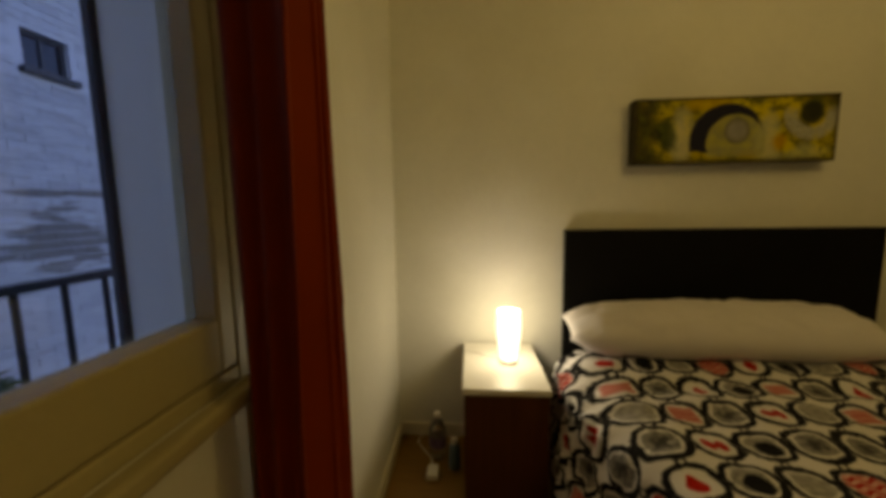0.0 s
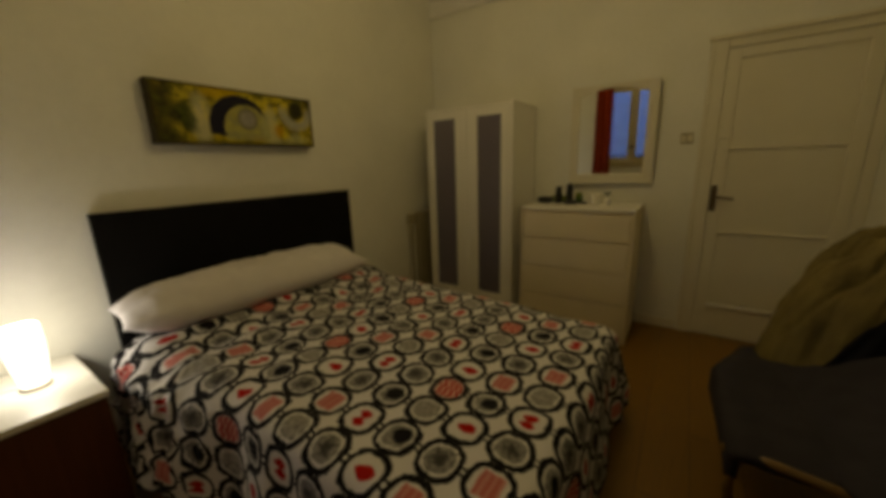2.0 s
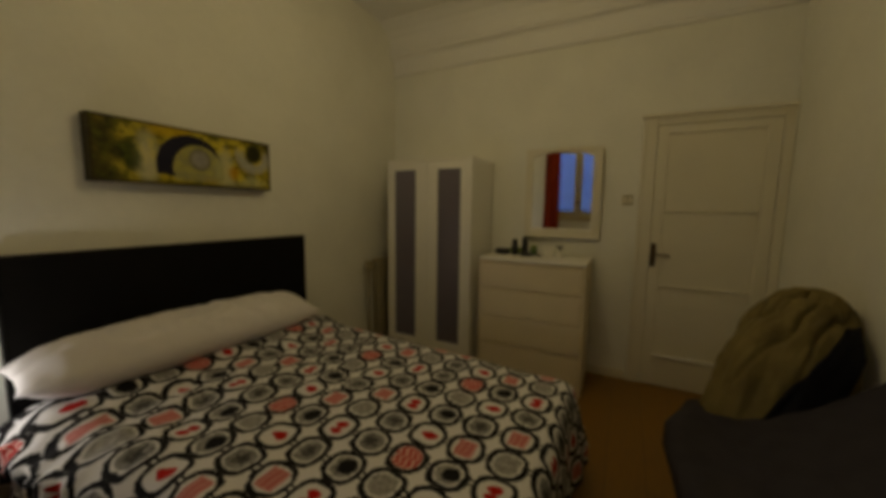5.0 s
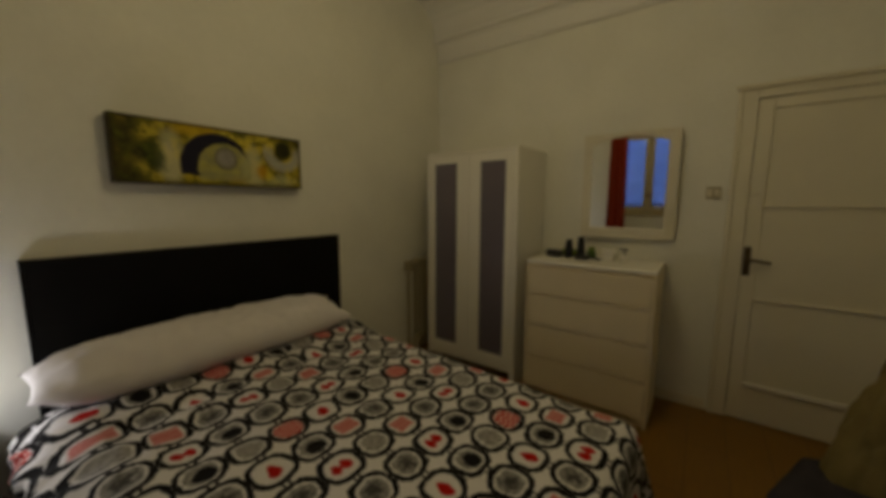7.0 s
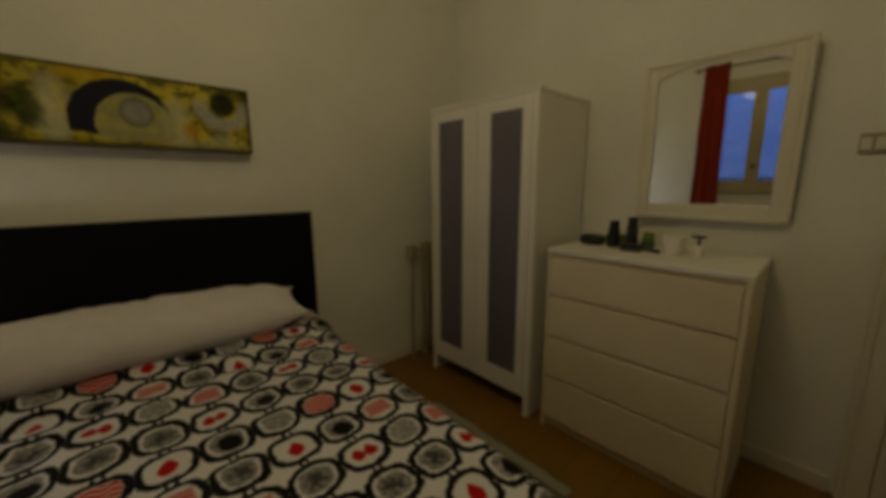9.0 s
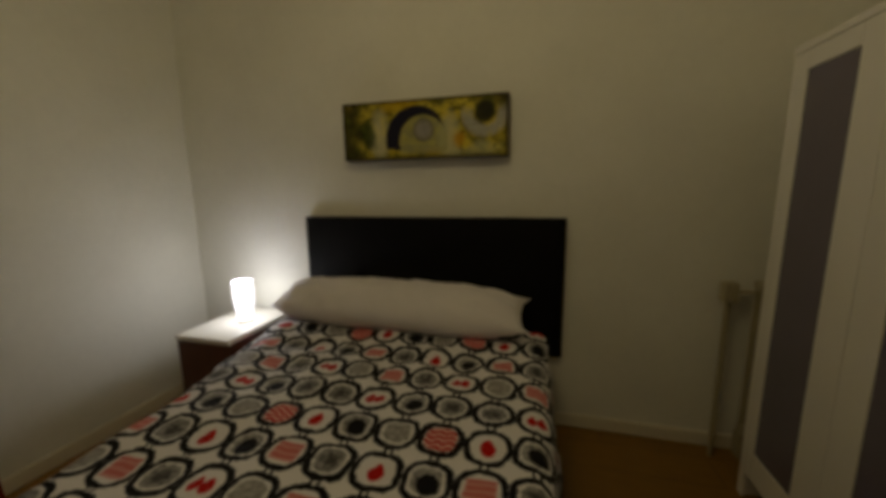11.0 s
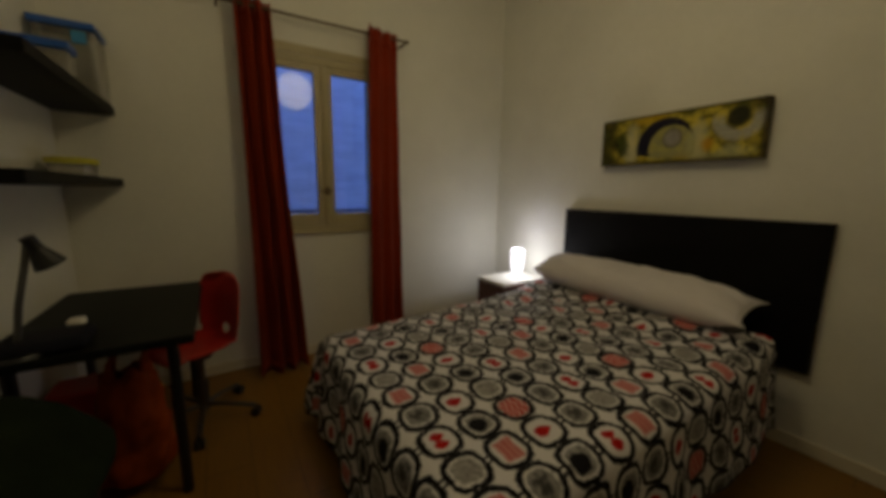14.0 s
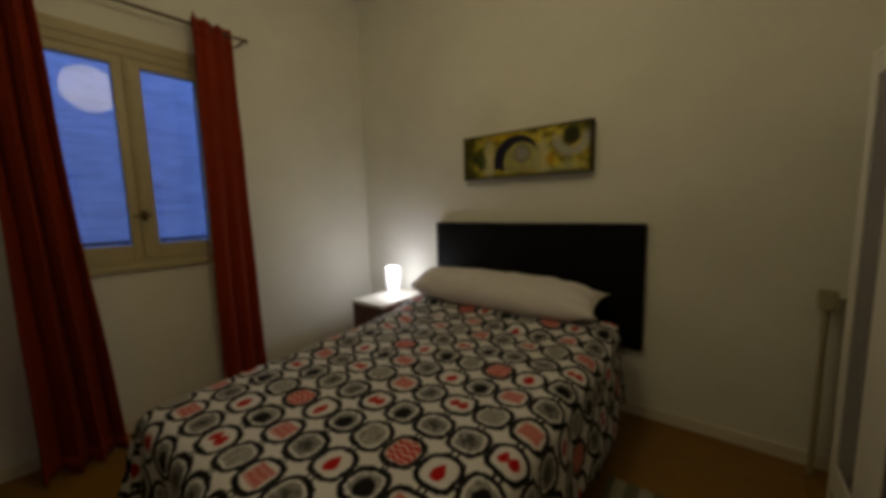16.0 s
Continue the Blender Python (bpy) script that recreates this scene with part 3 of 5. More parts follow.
# ---- window ----
def window():
    w = thing("window_1", (0.2, 0.86, 1.0), "cream-painted wooden casement window with two glazed leaves", "window", kind="structure")
    bm = bmesh.new()
    for b in ((0.13, 0.225, WY0, WY0 + 0.045, WZ0, WZ1), (0.13, 0.225, WY1 - 0.045, WY1, WZ0, WZ1), (0.13, 0.225, WY0 + 0.045, WY1 - 0.045, WZ1 - 0.05, WZ1), (0.13, 0.225, WY0 + 0.045, WY1 - 0.045, WZ0, WZ0 + 0.03)):
        box(*b, bevel=0.004, bm=bm)
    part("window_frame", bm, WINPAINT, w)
    for y0, y1, g0, g1 in ((0.487, 0.854, 0.535, 0.791), (0.858, 1.243, 0.922, 1.205)):
        leaf = bmesh.new()
        for b in ((0.17, 0.225, y0, g0, 1.023, 2.187), (0.17, 0.225, g1, y1, 1.023, 2.187), (0.17, 0.225, g0, g1, 1.023, 1.114), (0.17, 0.225, g0, g1, 2.138, 2.187)):
            box(*b, bevel=0.005, bm=leaf)
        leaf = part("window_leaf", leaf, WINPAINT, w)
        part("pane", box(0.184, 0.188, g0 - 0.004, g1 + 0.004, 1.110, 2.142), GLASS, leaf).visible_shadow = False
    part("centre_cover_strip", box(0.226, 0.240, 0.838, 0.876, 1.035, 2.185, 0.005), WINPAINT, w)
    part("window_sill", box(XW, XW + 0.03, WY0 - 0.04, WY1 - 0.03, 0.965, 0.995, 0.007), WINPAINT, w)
    bm = bmesh.new()
    for b in ((XW, XW + 0.005, WY0 - 0.06, WY0, 0.995, WZ1 + 0.06), (XW, XW + 0.005, WY1, WY1 + 0.06, 0.995, WZ1 + 0.06), (XW, XW + 0.005, WY0, WY1, WZ1, WZ1 + 0.06)):
        box(*b, bevel=0.001, bm=bm)
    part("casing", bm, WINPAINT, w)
    bm = rod((0.246, 0.857, 1.20), (0.246, 0.857, 2.16), 0.004)
    part("bolt_rod", bm, WINPAINT, w)
    bm = box(0.238, 0.252, 0.842, 0.872, 1.255, 1.315, 0.003)
    rod((0.25, 0.857, 1.285), (0.29, 0.857, 1.285), 0.006, bm=bm)
    rod((0.287, 0.80, 1.283), (0.287, 0.88, 1.287), 0.007, bm=bm)
    part("window_handle", bm, BRASS, w, "aged bronze lever handle")
    for z in (1.62, 2.05):
        part("rod_guide", box(0.240, 0.256, 0.842, 0.872, z, z + 0.025, 0.003), WINPAINT, w)
    bm = bmesh.new()
    for b in ((XW, XW + 0.008, WY0 - 0.06, WY0 + 0.03, 0.076, 0.965), (XW, XW + 0.008, WY1 - 0.03, WY1 + 0.06, 0.076, 0.965)):
        box(*b, bevel=0.002, bm=bm)
    part("apron_stile", bm, WINPAINT, w)


window()


# ---- door ----
def door():
    d = thing("door_1", (XE, -0.17, 0.0), "closed cream-painted wooden panel door with dark lever handle", "door", kind="structure")
    bm = bmesh.new()
    for b in ((XE - 0.022, XE, DY1, 0.285, 0, 2.09), (XE - 0.022, XE, YS + 0.0005, DY0, 0, 2.09), (XE - 0.022, XE, DY0, DY1, DZ1, 2.09)):
        box(*b, bevel=0.006, bm=bm)
    box(XE - 0.045, XE - 0.022, YS + 0.001, 0.30, 2.075, 2.10, bevel=0.005, bm=bm)
    box(XE - 0.034, XE - 0.022, 0.262, 0.285, 0.0, 2.075, bevel=0.004, bm=bm)
    part("casing", bm, GLOSS, d)
    bm = bmesh.new()
    x0, x1 = XE - 0.012, XE + 0.03
    y0, y1, p0, p1 = DY0 + 0.003, DY1 - 0.003, -0.455, 0.115
    rails = ((0.006, 0.25), (0.795, 0.815), (1.375, 1.395), (1.955, DZ1 - 0.004))
    box(x0, x1, y0, p0, 0.006, DZ1 - 0.004, 0.003, bm)
    box(x0, x1, p1, y1, 0.006, DZ1 - 0.004, 0.003, bm)
    for a, b in rails:
        box(x0, x1, p0, p1, a, b, 0.003, bm)
    leaf = part("door_leaf", bm, GLOSS, d)
    for (a, b), (c, e) in zip(rails, rails[1:]):
        part("door_panel", box(XE + 0.004, XE + 0.02, p0, p1, b, c, 0.0), GLOSS, leaf)
    part("ledge_moulding", box(XE - 0.032, XE - 0.013, p0 - 0.01, p1 + 0.005, 0.236, 0.268, 0.005), WHITE, leaf)
    bm = box(XE - 0.02, XE - 0.012, 0.146, 0.182, 0.955, 1.135, 0.003)
    rod((XE - 0.018, 0.164, 1.055), (XE - 0.06, 0.164, 1.055), 0.009, bm=bm)
    tube([(XE - 0.056, 0.166, 1.056), (XE - 0.060, 0.13, 1.055), (XE - 0.058, 0.09, 1.048), (XE - 0.052, 0.055, 1.045)], 0.008, bm=bm)
    part("door_handle", bm, BRASS, d, "dark bronze lever handle on a long plate")
    part("door_bolt", rod((XE - 0.018, 0.125, 1.457), (XE - 0.018, 0.186, 1.457), 0.006), GLOSS, d)
    part("hallway_backing", box(XE + 0.10, XE + 0.14, DY0 - 0.05, DY1 + 0.05, 0, 2.09), GLOSS, d)


door()


def light_switch():
    s = thing("light_switch", (XE, 0.365, 1.47), "small cream double light switch on the wall", "light switch")
    part("plate", box(XE - 0.010, XE, 0.325, 0.401, 1.43, 1.505, 0.003), ENAMEL, s)
    for y in (0.345, 0.383):
        part("rocker", box(XE - 0.016, XE - 0.010, y - 0.014, y + 0.014, 1.445, 1.49, 0.002), GLOSS, s)


light_switch()


def mirror():
    m = thing("wall_mirror", (XE, 0.857, 1.15), "white-framed wall mirror with a gently arched top", "mirror")
    y0, y1, z0, z1, x0, x1 = 0.555, 1.158, 1.15, 1.892, XE - 0.032, XE - 0.004
    g0, g1, h0 = 0.625, 1.10, 1.225

    def arch(y):
        s = (y - (g0 + g1) / 2) / ((g1 - g0) / 2)
        return 1.866 - 0.05 * abs(s) ** 2.2
    bm = bmesh.new()
    box(x0, x1, y0, g0, z0, z1, 0.006, bm)
    box(x0, x1, g1, y1, z0, z1, 0.006, bm)
    box(x0, x1, g0, g1, z0, h0, 0.006, bm)
    k = 16
    for i in range(k):
        a, b = g0 + (g1 - g0) * i / k, g0 + (g1 - g0) * (i + 1) / k
        za, zb = arch(a), arch(b)
        v = [bm.verts.new(p) for p in ((x0, a, za), (x0, b, zb), (x0, b, z1), (x0, a, z1), (x1, a, za), (x1, b, zb), (x1, b, z1), (x1, a, z1))]
        for q in ((0, 1, 2, 3), (0, 4, 5, 1), (3, 2, 6, 7)):
            bm.faces.new([v[j] for j in q])
    bmesh.ops.recalc_face_normals(bm, faces=bm.faces)
    part("frame", bm, GLOSS, m)
    bm = bmesh.new()
    box(x0 - 0.010, x0 + 0.001, y0, y0 + 0.022, z0, z1, 0.004, bm)
    box(x0 - 0.010, x0 + 0.001, y1 - 0.022, y1, z0, z1, 0.004, bm)
    box(x0 - 0.010, x0 + 0.001, y0 + 0.022, y1 - 0.022, z0, z0 + 0.022, 0.004, bm)
    box(x0 - 0.010, x0 + 0.001, y0 + 0.022, y1 - 0.022, z1 - 0.018, z1, 0.004, bm)
    part("raised_rim", bm, GLOSS, m)
    part("mirror_glass", box(x1 - 0.014, x1 - 0.010, g0 - 0.005, g1 + 0.005, h0 - 0.005, 1.875), MIRROR, m)
    m.rotation_euler = (0, radians(-1.9), radians(2.3))
    m.location.x -= 0.022


mirror()


# ---- bed ----
BX0, BX1, BY0, BY1 = 1.22, 2.49, 0.60, 2.44


def bed():
    b = thing("bed", (1.87, 1.5, 0), "made double bed with dark upholstered base", "bed")
    part("base", box(BX0 + 0.02, BX1 - 0.02, BY0 + 0.03, BY1, 0.16, 0.33, 0.015), BLACKP, b)
    part("mattress", box(BX0 + 0.01, BX1 - 0.01, BY0 + 0.02, BY1, 0.332, 0.515, 0.04, segments=3), MATTRESS, b, smooth=True)
    for x in (BX0 + 0.1, BX1 - 0.1):
        for y in (BY0 + 0.12, BY1 - 0.12):
            part("leg", turned([(0.022, 0), (0.026, 0.16)], (x, y, 0)), BLACKP, b)


bed()
h = thing("headboard", (1.877, 2.575, 0.42), "wide black wooden headboard fixed to the wall", "headboard")
part("panel", box(1.135, 2.619, 2.535, 2.575, 0.432, 1.155, 0.003), BLACK, h)
for b in ((1.123, 1.1345, 2.532, 2.575, 0.42, 1.167), (2.6195, 2.631, 2.532, 2.575, 0.42, 1.167), (1.135, 2.619, 2.532, 2.575, 1.1555, 1.167), (1.135, 2.619, 2.532, 2.575, 0.42, 0.4315)):
    part("edge_strip", box(*b, bevel=0.0015), BLACK, h)


def quilt():
    r, hem, n_u, n_v = 0.07, 0.47, 190, 200
    U0, U1, V0, V1 = BX0 + 0.01 - 0.54, BX1 - 0.01 + hem, BY0 + 0.01 - hem, 2.34

    def place(u, v):
        s, t = U0 + (U1 - U0) * u, V0 + (V1 - V0) * v
        cx, cy = min(max(s, BX0 + 0.01), BX1 - 0.01), max(t, BY0 + 0.01)
        dx, dy = s - cx, t - cy
        L = max(abs(dx), abs(dy))
        m = math.hypot(dx, dy)
        nx, ny = (dx / m, dy / m) if m > 1e-6 else (0, 0)
        top = 0.528 + 0.062 * (min(max(cy, 0.6), 2.2) - 0.6) / 1.6
        top += 0.010 * noise.noise(Vector((s * 3.2, t * 3.2, 0))) + 0.006 * noise.noise(Vector((s * 9, t * 9, 2)))
        if cy > 2.05:
            top += 0.03 * min(1, (cy - 2.05) / 0.15)
        rumple = min(1.0, max(0.0, (cy - 1.3) / 0.7))
        top += rumple * (0.016 * noise.noise(Vector((s * 5 + t * 3, t * 11, 21))) + 0.010 * noise.noise(Vector((s * 12, t * 15, 27))))
        if L < r * math.pi / 2:
            out, down = r * math.sin(L / r), r * (1 - math.cos(L / r))
        else:
            out, down = r + 0.06 * (L - r * math.pi / 2), r + (L - r * math.pi / 2)
        along = (s * abs(ny) + t * abs(nx)) + 0.7 * math.atan2(ny, nx) * (abs(nx * ny) > 0.01)
        w = min(1.0, down / 0.35)
        fold = 0.016 * math.sin(along * 14 + 2.1 * math.sin(along * 5)) + 0.018 * noise.noise(Vector((along * 6, 3.3, down * 3)))
        corner = 2.0 * min(abs(nx), abs(ny))
        out += w * (fold + 0.02 + 0.05 * corner)
        if dx < 0 and cy > 1.55:
            k = min(1.0, (cy - 1.55) / 0.45)
            lap = k * min(1, -dx / 0.12)
            out += 0.10 * lap
            down *= 1 - 0.10 * lap
            ridge = 1 - 2 * abs(noise.noise(Vector((s * 7 + t * 4, t * 13, 5))))
            out += 0.034 * lap * ridge + 0.014 * lap * noise.noise(Vector((s * 20, t * 24, 6)))
            top += 0.018 * k * noise.noise(Vector((s * 14, t * 16, 8)))
        z = max(0.035 + 0.01 * math.sin(along * 30), top - down)
        return Vector((cx + nx * out, cy + ny * out, z))

    bm = sheet(n_u, n_v, place, lambda u, v: (U0 + (U1 - U0) * u - 2.36, V0 + (V1 - V0) * v - 0.82))
    q = thing("quilt", (1.87, 1.4, 0.54), "cream quilt printed with black, red and grey rounded squares", "quilt")
    thicken(part("cover", bm, QUILT, q, smooth=True), 0.014)
    line = [place(0, 1 - i / 120) for i in range(121)] + [place(i / 120, 0) for i in range(1, 121)] + [place(1, i / 120) for i in range(1, 121)]
    part("hem", tube(line, 0.004, 6), GREY, q, "thin dark stitched hem", smooth=True)


quilt()


def pillow():
    cx, cy, cz, a, b, h = 1.757, 2.330, 0.712, 0.681, 0.168, 0.112

    def side(sign):
        def place(u, v):
            s, t = 2 * u - 1, 2 * v - 1
            f = max(0.0, 1 - abs(s) ** 5.0) ** 0.6 * max(0.0, 1 - abs(t) ** 2.4) ** 0.6
            ear = (0.028 if s > 0 else 0.004) * abs(t) ** 5 * abs(s) ** 8
            wrinkle = -0.022 * max(0.0, 1 - abs(abs(s) - 0.93) / 0.09) * max(0.0, 1 - abs(t) * 2.2) + 0.018 * noise.noise(Vector((s * 6, t * 2.5, sign))) + 0.006 * noise.noise(Vector((s * 26 + t * 6, t * 9, sign + 9))) + 0.009 * noise.noise(Vector((s * 14, t * 6, sign + 4))) + 0.02 * abs(s) ** 4 * math.sin(t * 9 + 3 * s)
            x = cx + a * s * (1 - 0.03 * (1 - abs(t)) ** 0.5 * abs(s)) + math.copysign(ear, s)
            y0 = b * t * (1 - (0.16 if s > 0 else 0.42) * abs(s) ** 6)
            z0 = sign * h * f + wrinkle * f
            tilt = radians(16)
            y = cy + y0 * math.cos(tilt) - z0 * math.sin(tilt)
            z = cz + y0 * math.sin(tilt) + z0 * math.cos(tilt) + 0.016 * max(0.0, s) ** 3 + 0.012 * (1 - abs(s)) - 0.012 * s
            return Vector((x, y, z))
        return place
    bm = sheet(90, 26, side(1))
    merge(sheet(90, 26, side(-1)), bm)
    bmesh.ops.remove_doubles(bm, verts=bm.verts, dist=0.0015)
    bmesh.ops.recalc_face_normals(bm, faces=bm.faces)
    p = thing("pillow", (cx, cy, 0.60), "long white cotton bolster pillow at the head of the bed", "pillow")
    part("case", bm, LINEN, p, smooth=True)
    edge = side(1)
    rim = [edge(1, i / 30) for i in range(31)]
    part("end_seam", tube(rim, 0.004, 6), LINEN, p, smooth=True)


pillow()


def nightstand():
    n = thing("nightstand", (0.78, 2.3, 0), "red-brown wooden nightstand with a white top", "nightstand")
    x0, x1, y0, y1 = 0.604, 0.952, 2.055, 2.555
    part("top", box(x0 - 0.006, x1 + 0.006, y0 - 0.006, y1, 0.530, 0.556, 0.003), WHITE, n, "glossy white top")
    bm = bmesh.new()
    for b in ((x0, x0 + 0.02, y0 + 0.02, y1, 0.0, 0.53), (x1 - 0.02, x1, y0 + 0.02, y1, 0.0, 0.53), (x0 + 0.02, x1 - 0.02, y1 - 0.015, y1, 0.05, 0.53), (x0 + 0.02, x1 - 0.02, y0 + 0.03, y1 - 0.015, 0.05, 0.07)):
        box(*b, bevel=0.002, bm=bm)
    part("carcass", bm, WALNUT, n)
    part("door", box(x0 + 0.001, x1 - 0.001, y0, y0 + 0.019, 0.055, 0.527, 0.002), WALNUT, n)


nightstand()


def bedside_lamp():
    l = thing("bedside_lamp", LAMP[:2] + (0.556,), "lit white cylindrical glass table lamp on the nightstand", "lamp")
    part("base", turned([(0.040, 0), (0.044, 0.004), (0.044, 0.014), (0.036, 0.02)], (*LAMP[:2], 0.556)), WHITE, l)
    prof = [(0.037, 0.02), (0.042, 0.05), (0.050, 0.10), (0.055, 0.15), (0.056, 0.19), (0.054, 0.225), (0.051, 0.245)]
    s = part("shade", turned(prof, (*LAMP[:2], 0.556), 40, cap=False), SHADE, l, smooth=True)
    s.visible_shadow = False
    tube_points = [(LAMP[0] - 0.03, LAMP[1] + 0.03, 0.562), (LAMP[0] - 0.10, LAMP[1] + 0.05, 0.561), (LAMP[0] - 0.16, LAMP[1] + 0.10, 0.561), (LAMP[0] - 0.20, LAMP[1] + 0.11, 0.561), (LAMP[0] - 0.225, LAMP[1] + 0.115, 0.52), (LAMP[0] - 0.228, LAMP[1] + 0.12, 0.10)]
    part("cord", tube(tube_points, 0.003, 8), WHITE, l)


bedside_lamp()


def ceiling_lamp():
    l = thing("pendant_lamp", (GLOBE[0], GLOBE[1], ZC), "lit round white paper lantern hanging from the ceiling", "lamp")
    r = 0.20
    prof = [(max(0.012, r * math.sin(math.pi * i / 28)) * (1 + 0.012 * (i % 2)), -r * math.cos(math.pi * i / 28)) for i in range(0, 29)]
    s = part("shade", turned(prof, GLOBE, 40, cap=False), PAPER, l, smooth=True)
    s.visible_shadow = False
    part("cord", rod((GLOBE[0], GLOBE[1], GLOBE[2] + 0.13), (GLOBE[0], GLOBE[1], ZC - 0.03), 0.004), WHITE, l)
    part("ceiling_rose", turned([(0.05, -0.03), (0.055, -0.01), (0.055, 0)], (GLOBE[0], GLOBE[1], ZC)), WHITE, l)


ceiling_lamp()


def picture():
    p = thing("painting", (1.88, YN, 1.48), "long unframed abstract canvas in yellow, green and black", "painting")
    x0, x1, y0, y1, z0, z1 = 1.428, 2.333, 2.505, 2.576, 1.485, 1.786
    part("stretcher", box(x0, x1, y0 + 0.002, y1, z0, z1, 0.003), OAK, p)
    bm = bmesh.new()
    v = [bm.verts.new(q) for q in ((x0, y0, z0), (x1, y0, z0), (x1, y0, z1), (x0, y0, z1), (x0, y1 - 0.003, z0), (x1, y1 - 0.003, z0), (x1, y1 - 0.003, z1), (x0, y1 - 0.003, z1))]
    for f in ((0, 1, 2, 3), (1, 5, 6, 2), (4, 0, 3, 7), (3, 2, 6, 7), (4, 5, 1, 0)):
        bm.faces.new([v[i] for i in f])
    layer = bm.loops.layers.uv.new("UVMap")
    for f in bm.faces:
        for loop in f.loops:
            c = loop.vert.co
            loop[layer].uv = ((c.x - x0) / (x1 - x0), (c.z - z0) / (x1 - x0) * 1.0)
    for q in bm.verts:
        q.co += Vector(((-0.0015 if q.co.x < 1.8 else 0.0015), 0, (-0.0015 if q.co.z < 1.6 else 0.0015)))
    part("canvas", bm, ART, p)


picture()


# ---- wardrobe and chest ----
def wardrobe():
    w = thing("wardrobe", (3.62, 1.882, 0), "white two-door wardrobe with tall dark frosted door panels", "wardrobe")
    x0, x1, y0, y1 = 3.385, 3.875, 1.476, 2.288
    for name, b in (("side_panel", (x0, x1, y0, y0 + 0.02, 0.0, 1.775)), ("side_panel", (x0, x1, y1 - 0.02, y1, 0.0, 1.775)), ("back_panel", (x1 - 0.01, x1, y0 + 0.02, y1 - 0.02, 0.1, 1.775)), ("bottom_shelf", (x0, x1 - 0.01, y0 + 0.02, y1 - 0.02, 0.11, 0.13)), ("top", (x0 - 0.02, x1, y0 - 0.004, y1 + 0.004, 1.776, 1.80))):
        part(name, box(*b, bevel=0.002), WHITE, w)
    for y in (y0, y1 - 0.035):
        part("leg", box(x0 - 0.019, x0 - 0.001, y, y + 0.035, 0.0, 0.775, 0.003), WHITE, w)
        part("front_post", box(x0 - 0.019, x0 - 0.001, y, y + 0.035, 0.776, 1.774, 0.003), WHITE, w)
    ym = (y0 + y1) / 2
    for a, b, g0, g1 in ((y0 + 0.037, ym - 0.0015, 1.572, 1.782), (ym + 0.0015, y1 - 0.037, 1.996, 2.212)):
        bm = bmesh.new()
        box(x0 - 0.020, x0 - 0.002, a, g0, 0.115, 1.772, 0.002, bm)
        box(x0 - 0.020, x0 - 0.002, g1, b, 0.115, 1.772, 0.002, bm)
        box(x0 - 0.020, x0 - 0.002, g0, g1, 0.115, 0.232, 0.002, bm)
        box(x0 - 0.020, x0 - 0.002, g0, g1, 1.708, 1.772, 0.002, bm)
        d = part("door", bm, WHITE, w)
        part("frosted_panel", box(x0 - 0.014, x0 - 0.008, g0 - 0.003, g1 + 0.003, 0.229, 1.711), FROST, d, "dark grey frosted panel")


wardrobe()


def chest():
    c = thing("chest_of_drawers", (3.63, 1.0, 0), "pale four-drawer chest of drawers with handleless fronts", "chest of drawers")
    x0, x1, y0, y1 = 3.388, 3.868, 0.592, 1.402
    part("side_panel", box(x0, x1, y0, y0 + 0.02, 0, 0.976, 0.002), BIRCH, c)
    part("side_panel", box(x0, x1, y1 - 0.02, y1, 0, 0.976, 0.002), BIRCH, c)
    part("back_panel", box(x1 - 0.008, x1, y0 + 0.02, y1 - 0.02, 0.02, 0.976), BIRCH, c)
    part("top", box(x0 - 0.003, x1, y0 - 0.002, y1 + 0.002, 0.977, 1.0, 0.003), WHITE, c)
    part("plinth", box(x0 + 0.03, x0 + 0.045, y0 + 0.02, y1 - 0.02, 0.0, 0.06), BIRCH, c)
    edges = [0.055, 0.300, 0.532, 0.757, 0.962]
    for a, b in zip(edges, edges[1:]):
        part("drawer", box(x0 - 0.002, x0 + 0.018, y0 + 0.022, y1 - 0.022, a + 0.006, b - 0.006, 0.004), BIRCH, c)
        part("drawer_shadow_gap", box(x0 + 0.019, x0 + 0.034, y0 + 0.022, y1 - 0.022, b - 0.02, b + 0.012), BIRCH, c)


chest()


